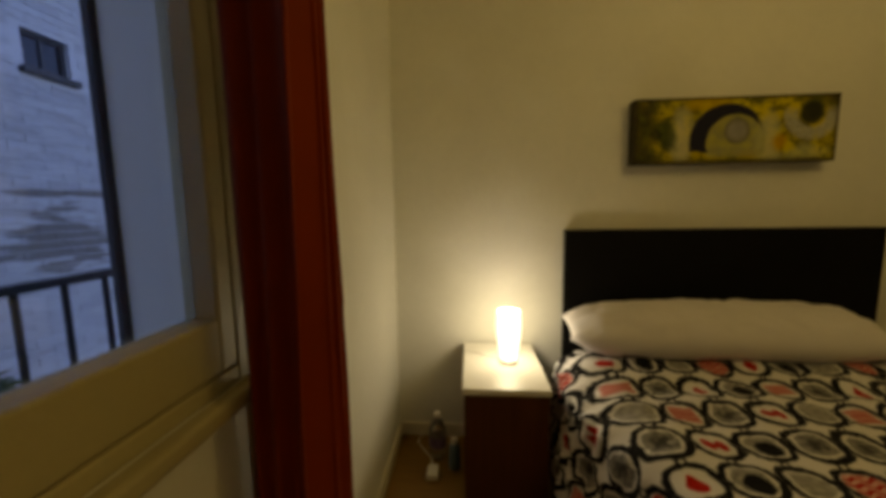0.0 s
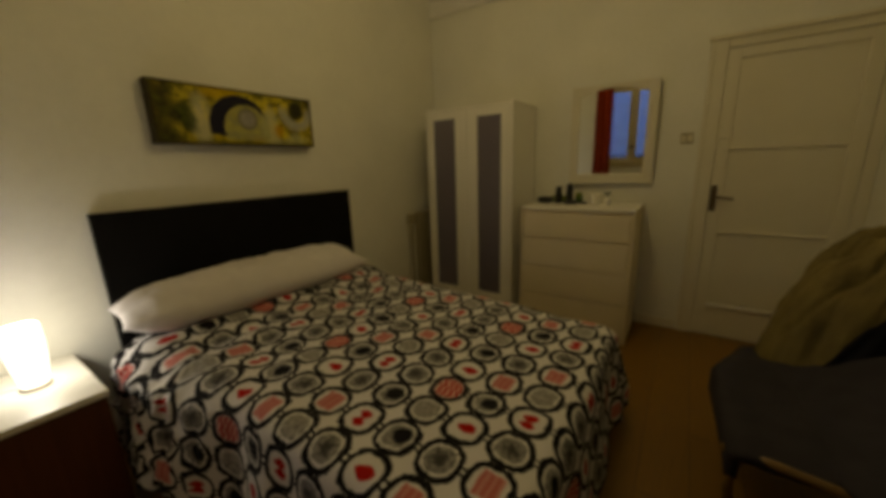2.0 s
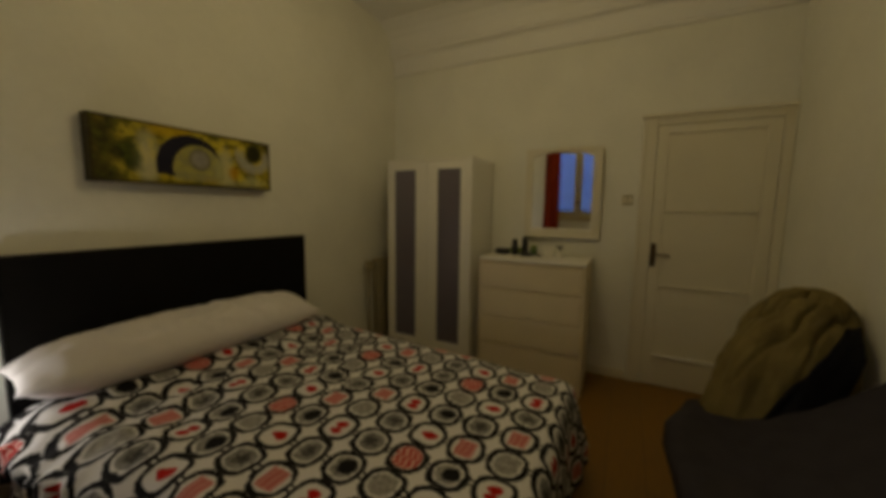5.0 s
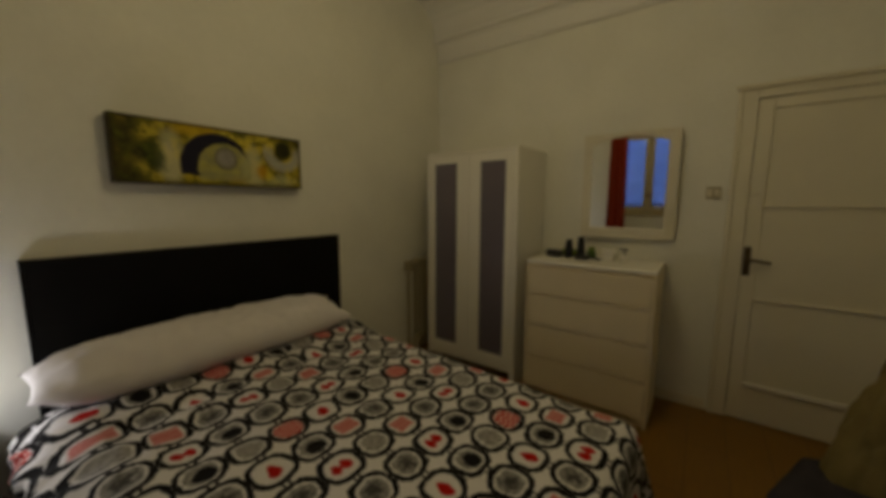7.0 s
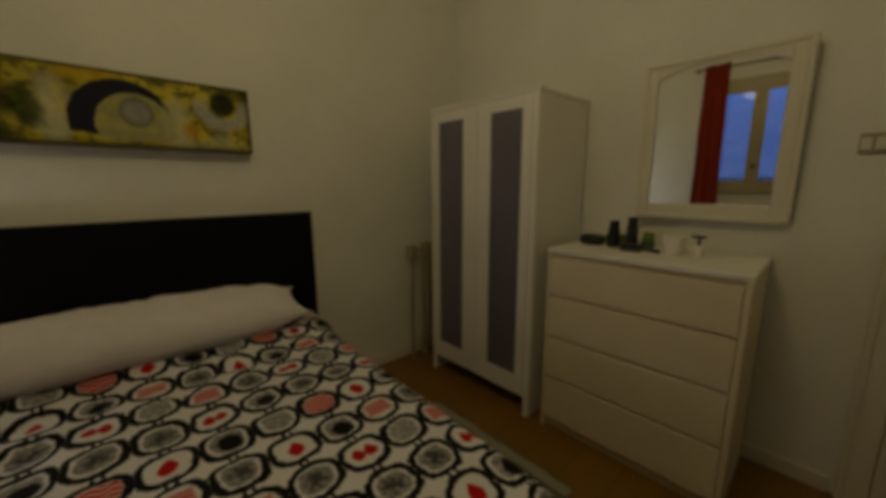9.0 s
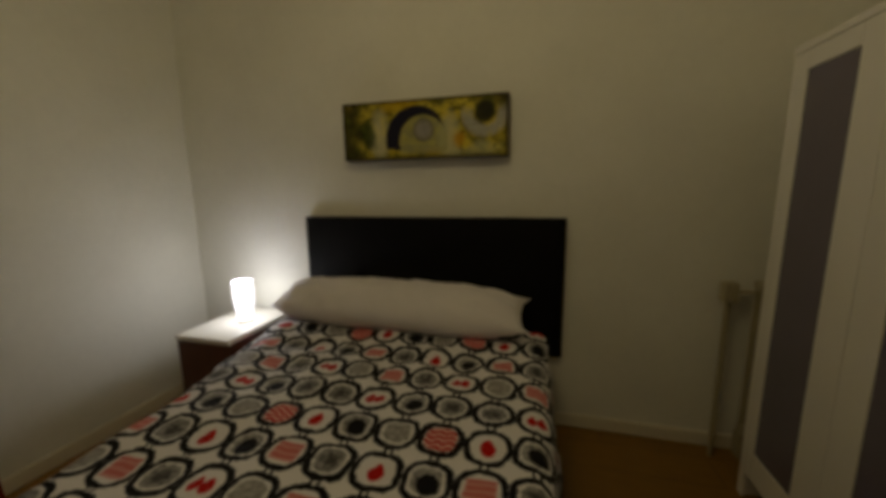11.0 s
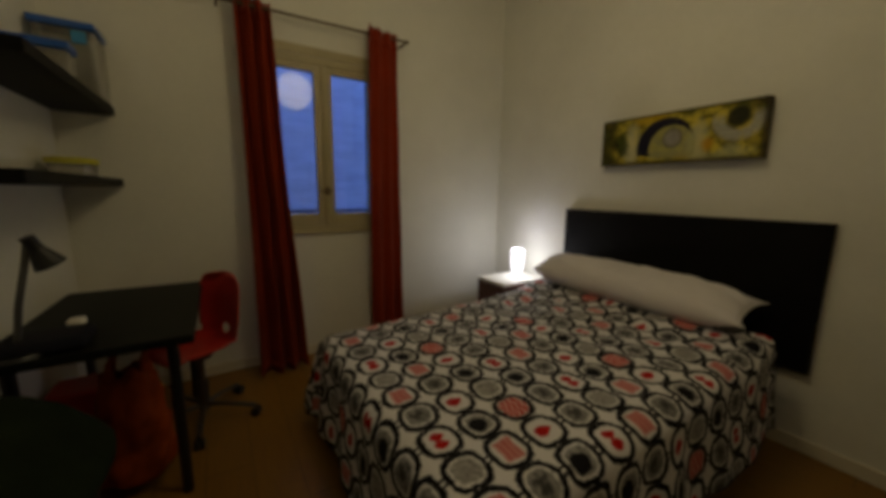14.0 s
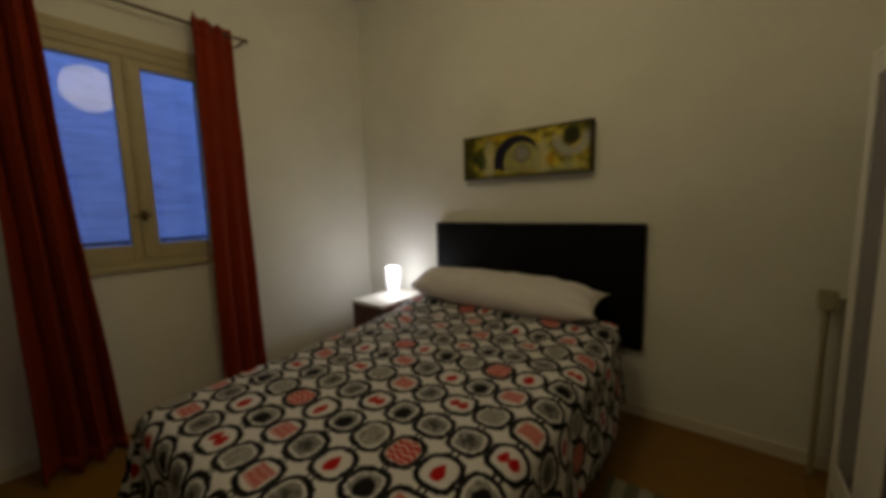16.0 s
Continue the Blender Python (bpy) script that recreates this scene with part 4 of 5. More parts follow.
def chest_items():
    z = 1.0
    for y, x, r, hgt, label in ((1.19, 3.66, 0.027, 0.135, "tall black cosmetics bottle on the chest"), (1.115, 3.70, 0.027, 0.155, "taller black spray bottle on the chest")):
        t = thing("bottle", (x, y, z), label, "bottle")
        part("body", turned([(r * 0.9, 0), (r, 0.004), (r, hgt * 0.72), (r * 0.8, hgt * 0.76)], (x, y, z)), BLACKP, t)
        part("cap", turned([(r * 0.85, hgt * 0.762), (r * 0.85, hgt - 0.004), (r * 0.7, hgt)], (x, y, z)), BLACKP, t)
    t = thing("sunglasses_case", (3.66, 1.30, z), "small black rounded case lying on the chest", "case")
    part("shell", box(3.615, 3.69, 1.235, 1.355, z, z + 0.055, 0.024, segments=3), BLACKP, t, smooth=True)
    t = thing("green_pot", (3.72, 1.045, z), "small dull green jar on the chest", "jar")
    jar = part("jar", turned([(0.026, 0), (0.03, 0.01), (0.03, 0.05), (0.024, 0.06)], (3.72, 1.045, z)), LEAF, t)
    part("lid", turned([(0.026, 0.061), (0.026, 0.08), (0.02, 0.084)], (3.72, 1.045, z)), LIME, t)
    t = thing("pouch", (3.74, 1.20, z), "small soft lime-green pouch behind the black bottles", "pouch")
    part("body", box(3.72, 3.77, 1.14, 1.27, z, z + 0.055, 0.018, segments=3), LIME, t, smooth=True)
    part("zip", rod((3.744, 1.155, z + 0.056), (3.744, 1.255, z + 0.056), 0.003, 8), STEEL, t)
    t = thing("hair_brush", (3.60, 1.05, z), "dark hairbrush lying on the chest", "brush")
    part("head", box(3.575, 3.625, 1.03, 1.13, z + 0.012, z + 0.035, 0.01), BLACKP, t)
    part("handle", rod((3.60, 1.03, z + 0.02), (3.60, 0.955, z + 0.012), 0.009), BLACKP, t)
    part("bristles", box(3.58, 3.62, 1.035, 1.125, z, z + 0.011), STEEL, t)
    t = thing("cup", (3.66, 0.915, z), "plain white cup on the chest", "cup")
    part("body", turned([(0.034, 0), (0.038, 0.005), (0.046, 0.082), (0.043, 0.084), (0.034, 0.008)], (3.66, 0.915, z), cap=True), WHITE, t)
    t = thing("soap_dispenser", (3.66, 0.82, z), "small white pump bottle on the chest", "pump bottle")
    part("body", turned([(0.022, 0), (0.026, 0.004), (0.026, 0.04), (0.012, 0.052)], (3.66, 0.82, z)), WHITE, t)
    bm = rod((3.66, 0.82, z + 0.05), (3.66, 0.82, z + 0.085), 0.006)
    box(3.652, 3.668, 0.795, 0.85, z + 0.082, z + 0.094, 0.003, bm)
    part("pump", bm, BLACKP, t)


chest_items()


def radiator():
    r = thing("radiator", (3.6, 2.53, 0.12), "narrow cream column radiator beside the wardrobe", "radiator")
    for i in range(6):
        x = 3.485 + i * 0.060
        bm = rod((x, 2.485, 0.16), (x, 2.485, 0.86), 0.016)
        rod((x, 2.535, 0.16), (x, 2.535, 0.86), 0.016, bm=bm)
        box(x - 0.02, x + 0.02, 2.468, 2.552, 0.13, 0.175, 0.012, bm)
        box(x - 0.02, x + 0.02, 2.468, 2.552, 0.845, 0.89, 0.012, bm)
        part("column", bm, ENAMEL, r)
    bm = rod((3.350, 2.50, 0.0), (3.350, 2.50, 0.86), 0.012)
    part("pipe", bm, ENAMEL, r)
    bm = box(3.322, 3.382, 2.470, 2.530, 0.79, 0.885, 0.010)
    rod((3.35, 2.50, 0.84), (3.45, 2.50, 0.84), 0.010, bm=bm)
    part("valve", bm, ENAMEL, r, "cream plastic thermostat valve")
    for x in (3.46, 3.75):
        part("foot", box(x, x + 0.02, 2.49, 2.55, 0.0, 0.13, 0.004), ENAMEL, r)


radiator()

bm = box(2.60, 3.10, 1.05, 1.94, 0.0, 0.010, 0.003)
part("rug", bm, RUG, None, "small striped cream and green rag rug beside the bed", "rug", place=(2.85, 1.5, 0))


# ---- curtains ----
def curtain_rod():
    c = thing("curtain_rod", (0.34, 0.82, 2.44), "thin metal curtain rod over the window", "curtain rod")
    part("pole", rod((0.34, 0.12, 2.425), (0.34, 1.49, 2.445), 0.009), BRASS, c)
    for y in (0.12, 1.49):
        part("finial", turned([(0.004, -0.014), (0.013, -0.008), (0.015, 0), (0.013, 0.008), (0.004, 0.014)], (0.34, y, 2.425 + 0.02 * (y > 1))), BRASS, c)
    for y in (0.22, 1.47):
        part("bracket", rod((XW, y, 2.43), (0.34, y, 2.43), 0.007), BRASS, c)


curtain_rod()


def curtain(label, top, bottom, x_top, x_bottom, pleats, phase, turn=0.0):
    """A gathered panel: top and bottom are its stretch along the wall; turn: how far its inner edge folds back to the wall."""
    def place(u, v):
        z = 0.02 + (2.475 - 0.02) * v
        k = 1 - v
        a, b = top[0] + (bottom[0] - top[0]) * k ** 1.2, top[1] + (bottom[1] - top[1]) * k ** 1.2
        amp = (0.018 + 0.010 * k) if turn else 0.042 + 0.022 * k
        back, along = (min(1.0, u / 0.3), max(0.0, (u - 0.3) / 0.7)) if turn else (1.0, u)
        amp *= back ** 3
        w = 2 * math.pi * pleats * u + phase + 1.6 * noise.noise(Vector((u * 3, v * 1.3, phase)))
        x = x_top + (x_bottom - x_top) * k ** 1.3 + turn * (back - 0.55 * along) + amp * math.sin(w + 0.5 * math.sin(2.2 * v + phase)) + 0.008 * noise.noise(Vector((u * 9, v * 4, phase)))
        y = a + 0.050 * (1 - back) + (b - a) * along + 0.010 * math.sin(2 * w) + 0.006 * noise.noise(Vector((u * 5, v * 5, 7 + phase)))
        if v > 0.97:
            x += 0.008 * math.sin(3 * w)
            z += 0.008 * math.sin(2.3 * w)
        return Vector((x, y, z))
    bm = sheet(110, 60, place)
    c = thing("curtain", (x_top, (top[0] + top[1]) / 2, 0.02), label, "curtain", "curtains at the window")
    thicken(part("panel", bm, CURTAIN, c, smooth=True), 0.003)

    def head(u, v):
        p = place(u, 0.955 + 0.02 * v)
        return p + Vector((0.004, 0, 0))
    thicken(part("heading_tape", sheet(110, 2, head), CURTAIN, c, smooth=True), 0.003)

    def foot(u, v):
        p = place(u, 0.028 * v)
        return p + Vector((0.005, 0, 0))
    thicken(part("hem", sheet(110, 2, foot), CURTAIN, c, smooth=True), 0.003)


curtain("long red-orange curtain gathered open, flaring at the floor", (0.305, 0.512), (0.30, 0.615), 0.34, 0.43, 3, 0.4)
curtain("long red-orange curtain hanging straight beside the nightstand corner", (1.160, 1.405), (1.150, 1.450), 0.262, 0.258, 4, 1.9, 0.138)


# ---- desk corner ----
def desk():
    d = thing("desk", (0.95, -0.28, 0), "plain black rectangular desk on round black legs", "desk")
    part("top", box(0.46, 1.44, -0.572, 0.02, 0.70, 0.733, 0.004), DESK, d)
    for x in (0.53, 1.33):
        for y in (-0.51, -0.06):
            part("leg", turned([(0.018, 0), (0.020, 0.01), (0.020, 0.68), (0.034, 0.681), (0.034, 0.70)], (x, y, 0)), BLACKP, d)


desk()


def shelf(z, length, label):
    s = thing("wall_shelf", (XW + length / 2, YS, z), label, "shelf", "shelves above the desk")
    part("board", box(XW + 0.004, XW + length, YS + 0.001, YS + 0.257, z, z + 0.045, 0.002), BLACK, s)
    part("edge_band", box(XW + 0.004, XW + length, YS + 0.2575, YS + 0.26, z + 0.001, z + 0.044), BLACK, s)


shelf(1.70, 1.16, "upper thick black-brown wall shelf above the desk")
shelf(1.30, 1.30, "lower thick black-brown wall shelf above the desk")


def storage_box(x0, x1, y0, y1, z0, z1, label, latch=True):
    b = thing("storage_box", ((x0 + x1) / 2, (y0 + y1) / 2, z0), label, "storage box")
    bm = box(x0, x1, y0, y1, z0, z1, 0.012)
    part("tub", bm, CLEAR, b)
    part("lid", box(x0 - 0.008, x1 + 0.008, y0 - 0.008, y1 + 0.008, z1, z1 + 0.035, 0.008), BLUE, b, "blue snap-on lid")
    if latch:
        part("latch", box(x1 + 0.001, x1 + 0.010, (y0 + y1) / 2 + 0.03, (y0 + y1) / 2 + 0.085, z1 - 0.07, z1 - 0.012, 0.003), CYAN, b)


storage_box(0.26, 0.47, -0.56, -0.33, 1.745, 2.068, "tall cloudy plastic storage box with a blue lid on the shelf")
storage_box(0.66, 0.77, -0.56, -0.37, 1.745, 1.885, "low cloudy plastic storage box with a blue lid on the shelf", False)
t = thing("food_tub", (0.55, -0.45, 1.345), "round white tub with a yellow lid on the shelf", "tub")
part("tub", turned([(0.085, 0), (0.095, 0.06)], (0.55, -0.46, 1.345)), CLEAR, t)
part("lid", turned([(0.10, 0.0605), (0.10, 0.085), (0.09, 0.09)], (0.55, -0.46, 1.345)), YELLOW, t)


def desk_lamp():
    l = thing("desk_lamp", (1.38, -0.46, 0.733), "black metal desk lamp, switched off, on the desk", "lamp")
    part("base", turned([(0.075, 0), (0.078, 0.006), (0.07, 0.018), (0.02, 0.024)], (1.38, -0.46, 0.733)), BLACKP, l)
    part("arm", tube([(1.38, -0.46, 0.75), (1.365, -0.445, 0.90), (1.345, -0.42, 1.04), (1.34, -0.41, 1.115), (1.345, -0.40, 1.125)], 0.010), STEEL, l)
    d = Vector((-0.22, 0.36, -0.9)).normalized()
    a = Vector((1.352, -0.405, 1.128))
    bm = rod(a, a + d * 0.045, 0.02, 20)
    rod(a + d * 0.045, a + d * 0.11, 0.021, 24, bm, 0.045)
    part("shade", bm, BLACKP, l, smooth=False)


desk_lamp()
t = thing("computer_mouse", (1.09, -0.385, 0.733), "small white computer mouse on the desk", "mouse")
part("shell", box(1.06, 1.12, -0.415, -0.36, 0.7335, 0.765, 0.013, segments=3), WHITE, t, smooth=True)
t = thing("laptop_bag", (1.27, -0.33, 0.733), "black soft bag lying on the desk edge", "bag")
part("body", box(1.24, 1.42, -0.52, -0.29, 0.734, 0.785, 0.02, segments=3), DARKCLOTH, t, smooth=True)


def swivel_chair():
    c = thing("swivel_chair", (0.76, 0.07, 0), "red plastic shell swivel chair on a five-star castor base", "chair")
    place = Matrix.Translation((0.77, -0.01, 0)) @ pose(0, 0, 0, 0, 0, 34) @ Matrix.Diagonal((0.80, 0.86, 0.97, 1))

    def shell(u, v):
        x = (u - 0.5) * 0.42
        s = v * 0.80
        curl = 0.05 * (abs(u - 0.5) * 2) ** 2.5
        if s < 0.34:
            y, z = -0.22 + s, 0.435 - 0.015 * math.sin(math.pi * s / 0.34) + curl * 0.8
            if s < 0.05:
                z -= (0.05 - s) ** 2 * 8
        elif s < 0.46:
            k = (s - 0.34) / 0.12 * math.pi / 2
            y, z = 0.12 + 0.07 * math.sin(k), 0.435 + 0.07 * (1 - math.cos(k)) + curl * 0.8 * math.cos(k)
            y -= curl * math.sin(k)
        else:
            k = s - 0.46
            y, z = 0.19 + 0.12 * k, 0.505 + k * 0.98
            y -= curl * 1.2
        wd = 1.0
        if v > 0.86:
            wd = math.sqrt(max(0.0, 1 - ((v - 0.86) / 0.14) ** 3)) * 0.7 + 0.3
        if 0.42 < v < 0.62:
            wd *= 1 - 0.12 * math.sin((v - 0.42) / 0.2 * math.pi)
        return place @ Vector((x * wd, y, z))
    bm = sheet(26, 48, shell)
    centre = place @ Vector((0, 0.17, 0.50))
    hole = [f for f in bm.faces if abs((f.calc_center_median() - centre).length) < 0.035]
    bmesh.ops.delete(bm, geom=hole, context="FACES")
    s = part("shell", bm, RED, c, "glossy red moulded plastic shell", smooth=True)
    thicken(s, 0.008, 0)
    hub = (0.79, -0.01)
    part("gas_post", turned([(0.028, 0.07), (0.028, 0.24), (0.018, 0.241), (0.018, 0.374), (0.06, 0.375), (0.06, 0.388)], (*hub, 0)), STEEL, c)
    for i in range(5):
        a = radians(-4 + 72 * i)
        d = Vector((math.cos(a), math.sin(a), 0))
        p = Vector((*hub, 0))
        arm = part("base_arm", tube([p + Vector((0, 0, 0.095)), p + d * 0.12 + Vector((0, 0, 0.088)), p + d * 0.265 + Vector((0, 0, 0.062))], 0.013), STEEL, c)
        e = p + d * 0.267
        side = Vector((-d.y, d.x, 0))
        bm = rod(e - side * 0.022 + Vector((0, 0, 0.026)), e - side * 0.006 + Vector((0, 0, 0.026)), 0.026, 16)
        rod(e + side * 0.006 + Vector((0, 0, 0.026)), e + side * 0.022 + Vector((0, 0, 0.026)), 0.026, 16, bm)
        rod(e + Vector((0, 0, 0.03)), e + Vector((0, 0, 0.066)), 0.007, 8, bm)
        part("castor", bm, BLACKP, arm)


swivel_chair()


def plastic_bag():
    def place(u, v):
        a = 2 * math.pi * u
        r = 0.165 * (1 - 0.35 * v ** 2) * (0.15 + 0.85 * min(1, v * 8) ** 0.5) if v < 0.999 else 0.05
        crumple = 1 + 0.22 * noise.noise(Vector((2.4 * math.cos(a), 2.4 * math.sin(a), v * 4))) + 0.08 * noise.noise(Vector((6 * math.cos(a), 6 * math.sin(a), v * 10)))
        return Vector((1.12 + r * 0.95 * crumple * math.cos(a), -0.25 + r * 0.85 * crumple * math.sin(a), 0.004 + 0.51 * v + 0.02 * math.sin(3 * a) * v))
    bm = sheet(44, 30, place)
    b = thing("plastic_bag", (1.12, -0.25, 0), "bright orange crumpled plastic bag standing under the desk", "bag")
    part("body", bm, ORANGE, b, smooth=True)
    for y in (-0.31, -0.20):
        loop = [(1.06, y, 0.49), (1.07, y + 0.01, 0.55), (1.11, y + 0.02, 0.585), (1.15, y + 0.01, 0.56), (1.17, y, 0.49)]
        part("handle", tube(loop, 0.011, 8), ORANGE, b, smooth=True)


plastic_bag()
t = thing("storage_crate", (0.66, -0.42, 0), "dark red box on the floor under the desk", "box")
part("body", box(0.80, 1.0, -0.56, -0.38, 0.0, 0.40, 0.01), RED, t)


# ---- armchair with clothes ----
def armchair():
    c = thing("armchair", (2.35, -0.2, 0), "low bentwood armchair under a loose grey cotton cover", "armchair")

    def cover(u, v):
        s = v * 1.22
        up = min(1.0, max(0.0, (s - 0.38) / 0.2))
        x = 2.03 - 0.30 * up + (0.89 + 0.30 * up) * u
        edge = abs(u - 0.5) * 2
        droop = 0.03 * edge ** 8
        if s < 0.10:
            y, z = 0.14, 0.32 + 0.7 * s
        elif s < 0.34:
            y, z = 0.15 - (s - 0.10), 0.395 - 0.012 * math.sin((s - 0.1) / 0.24 * math.pi)
        else:
            k = (s - 0.34) / 0.88
            low = min(1.0, max(0.0, (x - 2.50) / 0.38))
            y, z = -0.09 - 0.46 * k, 0.395 + 0.38 * k ** 1.2 * (1 - low * low * (3 - 2 * low))
        y -= 0.05 * (1 - u)
        y -= 0.6 * max(0.0, x - 2.53) * max(0.0, 1 - s / 0.5)
        w = 0.014 * noise.noise(Vector((x * 5, s * 5, 1))) + 0.007 * noise.noise(Vector((x * 14, s * 14, 2)))
        return Vector((x, y, z + w - droop))
    s = part("cover", sheet(50, 70, cover), GREY, c, "loose dark grey cotton cover", smooth=True)
    thicken(s, 0.035)
    for x, f in ((2.09, 0.05), (2.80, 0.16)):
        bm = tube([(x, 0.12 - f, 0.0), (x, 0.15 - f, 0.20), (x, 0.13 - f, 0.33), (x, 0.02 - f, 0.352), (x, -0.20, 0.34), (x, -0.38, 0.30)], 0.017)
        tube([(x, -0.42, 0.0), (x, -0.40, 0.15), (x, -0.36, 0.34)], 0.016, bm=bm)
        part("side_frame", bm, OAK, c, "bent pale beech side frame")
    part("cross_bar", rod((2.06, 0.10, 0.30), (2.80, -0.05, 0.30), 0.014), OAK, c)
    bm = tube([(2.10, 0.125, 0.345), (2.055, 0.10, 0.372), (2.03, 0.02, 0.388), (2.01, -0.12, 0.384), (1.99, -0.27, 0.37)], 0.015)
    part("seat_rail", bm, OAK, c)


armchair()


def jacket():
    """A padded jacket heaped over the end of the chair."""
    cx, cy, z0 = 2.80, -0.275, 0.40

    def lump(u, v, grow=0.0):
        a, e = 2 * math.pi * u, (math.pi / 2) * v
        ca, sa = math.cos(a), math.sin(a)
        rx, ry = 0.16 + grow, 0.225 + grow
        q = math.cos(e) ** 0.55
        x = cx + rx * q * ca
        y = cy + ry * q * sa
        z = z0 + (0.61 + grow) * math.sin(e) ** 0.8
        lean = (z - z0)
        x += 0.10 * lean
        y += -0.20 * lean
        n = Vector((ca * q, sa * q, math.sin(e)))
        way = 3.4 * v + 2.6 * sa + 1.0 * ca + 0.9 * noise.noise(Vector((ca * 2, sa * 2, v * 3)))
        crease = (1 - abs(math.sin(1.5 * way))) ** 5
        f = 0.008 - 0.034 * crease * min(1.0, 0.3 + v) + 0.035 * noise.noise(Vector((ca * 1.6, sa * 1.6, v * 2.2))) + 0.014 * noise.noise(Vector((ca * 5, sa * 5, v * 7))) + 0.006 * noise.noise(Vector((ca * 12, sa * 12, v * 16)))
        p = Vector((x, y, z)) + n * f
        p.y = max(p.y, YS + 0.012)
        return p
    j = thing("jacket", (cx, cy, z0), "olive-brown padded jacket heaped over the end of the armchair", "jacket")
    part("outer", sheet(150, 80, lump), OLIVE, j, smooth=True)

    def lining(u, v):
        """A strip running up the side that faces the room corner."""
        h = 0.01 + 0.55 * v
        mid = 0.505 + 0.12 * v
        return lump(mid + (u - 0.5) * 0.14 * (1 - 0.45 * v), h, 0.018)
    thicken(part("lining", sheet(18, 30, lining), DARKCLOTH, j, "black quilted lining turned out", smooth=True), 0.012)


jacket()


def blanket():
    def place(u, v):
        x = 1.56 + 0.30 * u
        s = v
        y = -0.33 - 0.16 * s
        z = 0.40 + 0.14 * s + 0.03 * math.sin(math.pi * s) - 0.06 * (2 * abs(u - 0.5)) ** 4
        w = 0.02 * noise.noise(Vector((x * 7, s * 4, 11)))
        return Vector((x, y, z + w))
    b = part("blanket", sheet(30, 30, place), GREEN, None, "folded dark green wool blanket over the armchair back", "blanket", smooth=True, place=(1.82, -0.34, 0.45))
    thicken(b, 0.16)


blanket()


# ---- corner by the nightstand ----
def floor_clutter():
    t = thing("water_bottle", (0.46, 2.40, 0), "tall clear plastic water bottle on the floor beside the nightstand", "bottle")
    part("body", turned([(0.038, 0), (0.044, 0.01), (0.044, 0.15), (0.032, 0.185), (0.013, 0.215)], (0.46, 2.40, 0)), BOTTLE, t, smooth=True)
    part("cap", turned([(0.015, 0.221), (0.015, 0.24)], (0.46, 2.40, 0)), WHITE, t)
    part("label_band", turned([(0.0447, 0.065), (0.0447, 0.12)], (0.46, 2.40, 0), cap=False), PURPLE, t, smooth=True)
    t = thing("charger", (0.45, 2.26, 0), "small white plug-in charger lying on the floor", "charger")
    part("block", box(0.42, 0.475, 2.22, 2.30, 0.0, 0.032, 0.008), WHITE, t)
    part("cord", tube([(0.445, 2.30, 0.012), (0.43, 2.37, 0.006), (0.38, 2.44, 0.006), (0.34, 2.50, 0.006), (0.36, 2.55, 0.02)], 0.003, 8), WHITE, t)
    t = thing("spray_can", (0.55, 2.32, 0), "small blue bottle beside the nightstand", "bottle")
    part("body", turned([(0.026, 0), (0.028, 0.01), (0.028, 0.11), (0.015, 0.13)], (0.55, 2.32, 0)), PALEBLUE, t, smooth=True)
    part("cap", turned([(0.015, 0.131), (0.015, 0.155)], (0.55, 2.32, 0)), WHITE, t)


floor_clutter()


# ---- outside ----
def balcony():
    part("balcony_slab", box(-0.62, 0.0, -0.3, 2.6, -0.14, -0.02, 0.01), CONCRETE, None, "narrow grey concrete balcony slab", kind="structure")
    r = thing("railing", (-0.55, 1.1, 0), "black painted iron balcony railing with round bars", "railing")
    part("top_rail", box(-0.57, -0.53, -0.28, 2.58, 1.080, 1.104, 0.004), IRON, r)
    part("bottom_rail", box(-0.565, -0.535, -0.28, 2.58, 0.08, 0.10, 0.003), IRON, r)
    y = -0.26
    while y < 2.56:
        part("bar", rod((-0.55, y, 0.10), (-0.55, y, 1.081), 0.009, 10), IRON, r)
        y += 0.117
    for y in (-0.27, 2.57):
        part("post", box(-0.57, -0.53, y - 0.018, y + 0.018, -0.02, 1.079, 0.003), IRON, r)
    p = thing("potted_plant", (-0.42, 1.27, -0.02), "bushy green plant in a terracotta pot on the balcony", "plant")
    part("pot", turned([(0.08, 0), (0.11, 0.18), (0.12, 0.18), (0.12, 0.22), (0.10, 0.22), (0.095, 0.17)], (-0.42, 1.27, -0.02)), TERRA, p)
    bm = bmesh.new()
    stems = bmesh.new()
    rnd = random.Random(4)
    for i in range(900):
        a, e = rnd.uniform(0, 6.283), rnd.uniform(0.1, 1.45)
        L = rnd.uniform(0.30, 0.66)
        tip = Vector((-0.42 + 0.30 * L * math.cos(a) * math.cos(e), 1.27 + 0.34 * L * math.sin(a) * math.cos(e), 0.16 + L * math.sin(e) + 0.14))
        if i % 14 == 0:
            tube([(-0.42, 1.27, 0.16), (-0.21 + tip.x * 0.5, 0.635 + tip.y * 0.5, tip.z * 0.7), tip], 0.002, 5, stems)
        d = Vector((rnd.uniform(-1, 1), rnd.uniform(-1, 1), rnd.uniform(-0.3, 0.6))).normalized()
        s = d.cross(Vector((0, 0, 1))).normalized() * rnd.uniform(0.014, 0.028)
        l = d * rnd.uniform(0.04, 0.075)
        up = Vector((0, 0, 0.008))
        v = [bm.verts.new(tip + q) for q in (Vector((0, 0, 0)), l * 0.5 + s + up, l, l * 0.5 - s + up)]
        bm.faces.new(v)
    part("stems", stems, LEAF, p)
    part("leaves", bm, LEAF, p, kind="stuff")


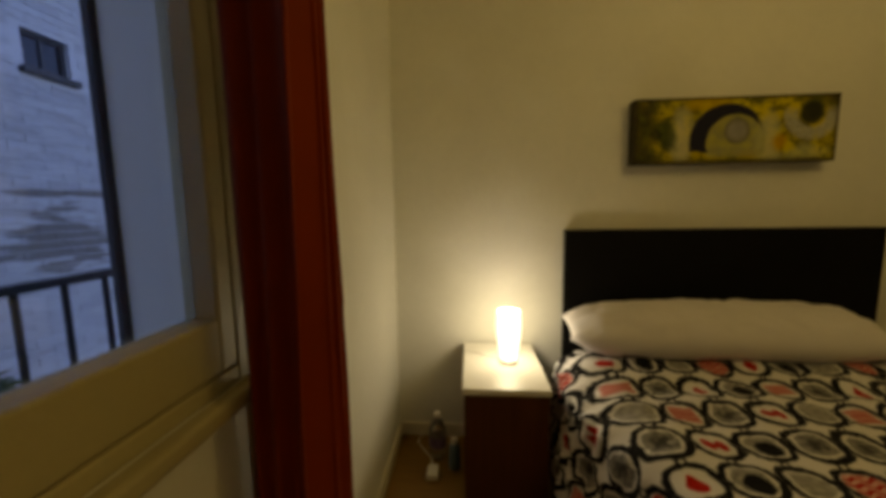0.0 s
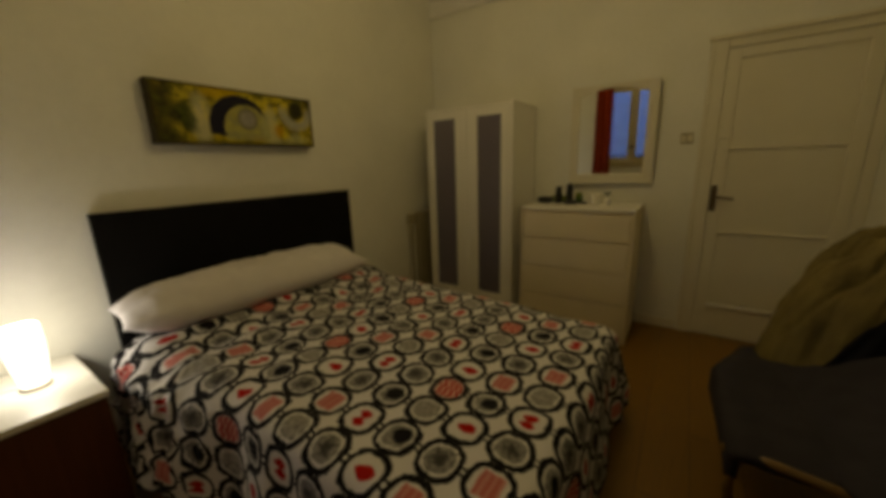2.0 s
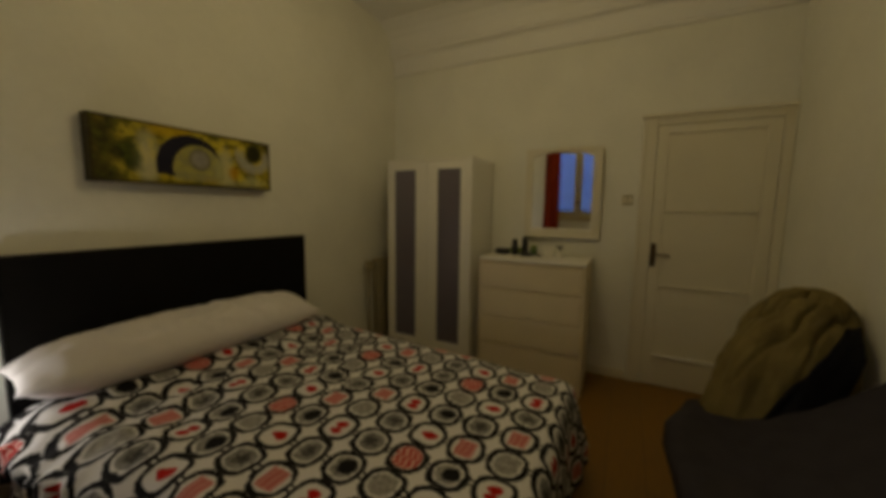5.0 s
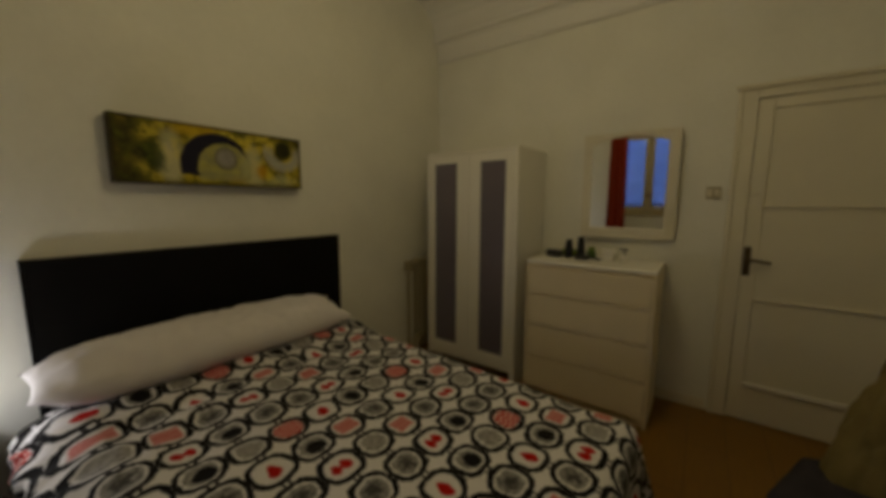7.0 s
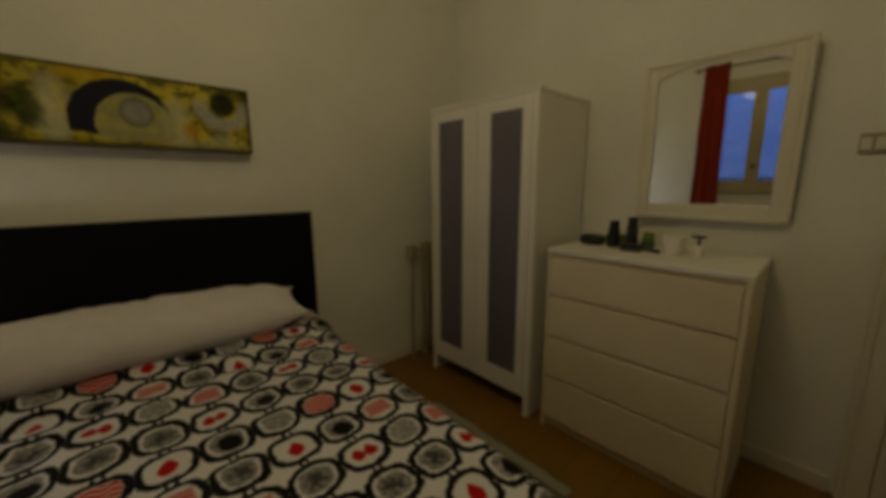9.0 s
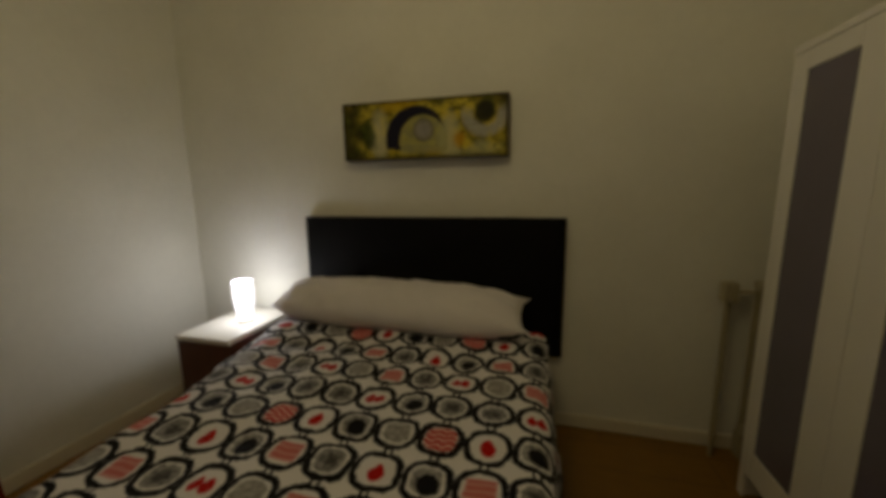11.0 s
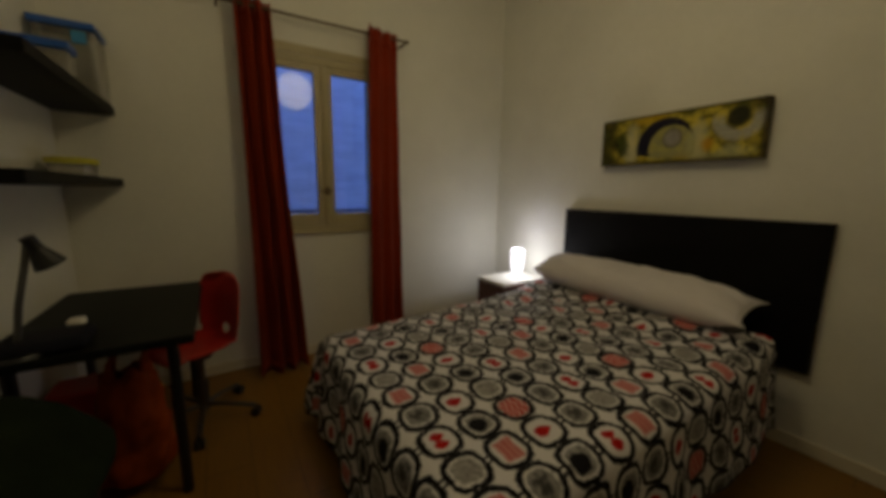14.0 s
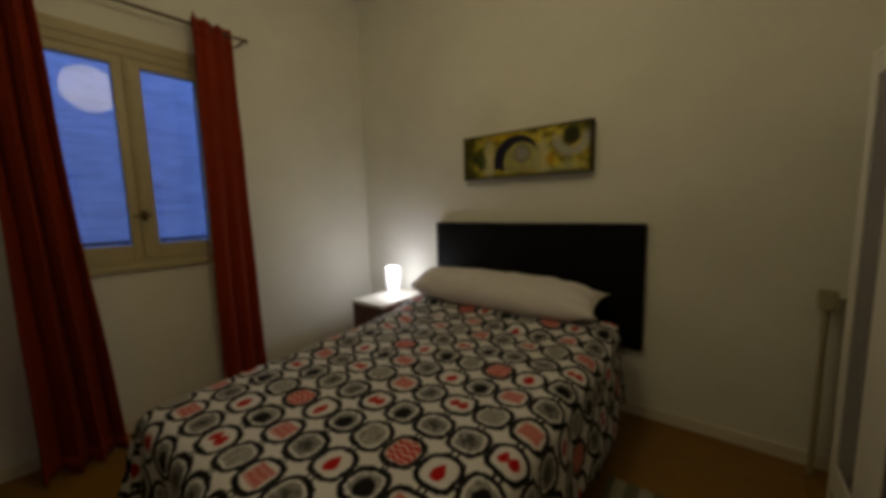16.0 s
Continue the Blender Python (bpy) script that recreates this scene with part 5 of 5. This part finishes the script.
balcony()
part("ground", box(-60, 60, -60, 60, -6.2, -6.0), ASPHALT, None, "grey paved courtyard ground far below", kind="structure")
part("reveal_bead", box(-0.016, -0.001, 1.262, 1.284, -0.02, 3.1, 0.003), IRON, None, "dark metal bead along the outer corner of the window opening", kind="structure")
part("outer_wall", box(-0.02, -0.002, 1.285, 1.9, -0.02, 3.3), RENDERED, None, "white rendered outside wall face", kind="structure")


def brick_wall():
    """The house opposite: a whitewashed brick wall with one small window."""
    XB = -3.0
    house = thing("house", (XB - 0.3, 3.0, -6.0), "whitewashed brick house wall across the courtyard with a small window", "house")
    wy0, wy1, wz0, wz1 = 3.50, 3.86, 2.49, 2.81
    bm = bmesh.new()
    for b in ((XB - 0.3, XB - 0.004, -9, wy0, -6, 9), (XB - 0.3, XB - 0.004, wy1, 12, -6, 9), (XB - 0.3, XB - 0.004, wy0, wy1, -6, wz0), (XB - 0.3, XB - 0.004, wy0, wy1, wz1, 9)):
        box(*b, bm=bm)
    wallpart = part("wall", bm, RENDERED, house)
    w = part("window", box(XB - 0.10, XB - 0.07, wy0, wy1, wz0, wz1), DARKGLASS, house)
    bm = bmesh.new()
    for b in ((XB - 0.10, XB - 0.05, wy0, wy0 + 0.04, wz0, wz1), (XB - 0.10, XB - 0.05, wy1 - 0.04, wy1, wz0, wz1), (XB - 0.10, XB - 0.05, wy0 + 0.04, wy1 - 0.04, wz0, wz0 + 0.04), (XB - 0.10, XB - 0.05, wy0 + 0.04, wy1 - 0.04, wz1 - 0.04, wz1), (XB - 0.09, XB - 0.055, (wy0 + wy1) / 2 - 0.012, (wy0 + wy1) / 2 + 0.012, wz0 + 0.04, wz1 - 0.04)):
        box(*b, bm=bm)
    part("frame", bm, IRON, w)
    part("sill", box(XB - 0.05, XB + 0.05, wy0 - 0.04, wy1 + 0.04, wz0 - 0.05, wz0, 0.006), IRON, w)
    course, length = 0.075, 0.245
    proto = box(-0.012, 0.003, -length / 2 + 0.001, length / 2 - 0.001, -course / 2 + 0.003, course / 2 - 0.003, 0.0025, segments=1)
    me = bpy.data.meshes.new("brick")
    proto.to_mesh(me)
    proto.free()
    me.materials.append(BRICK)
    rnd = random.Random(7)
    near, far = [], []
    for k in range(-40, 100):
        z = k * course + course / 2
        for i in range(-30, 46):
            y = i * length + (length / 2 if k % 2 else 0)
            if wy0 - length / 2 < y < wy1 + length / 2 and wz0 - course < z < wz1 + course / 2:
                continue
            if not (-1.6 < y < 7.5 and -1.5 < z < 7):
                continue
            (near if 2.9 < y < 4.3 and 0.35 < z < 3.4 else far).append((y, z))
    near.sort(key=lambda p: abs(p[0] - 3.6) + abs(p[1] - 1.8) * 0.5)
    far += near[300:]
    template = [tuple(v.co) for v in me.vertices]
    polys = [tuple(p.vertices) for p in me.polygons]
    verts, faces = [], []
    for y, z in far:
        o, jx = len(verts), rnd.uniform(-0.004, 0.004)
        verts += [(XB + x + jx, y + b, z + c) for x, b, c in template]
        faces += [tuple(o + q for q in p) for p in polys]
    m2 = bpy.data.meshes.new("far_bricks")
    m2.from_pydata(verts, [], faces)
    m2.materials.append(BRICK)
    ob = new("far_bricks", m2)
    ob.parent = wallpart
    ob.location = -base_of(wallpart)
    tagged(ob, kind="stuff")
    for y, z in near[:300]:
        ob = new("brick", me)
        ob.parent = wallpart
        ob.location = Vector((XB + rnd.uniform(-0.004, 0.004), y, z)) - base_of(wallpart)


brick_wall()
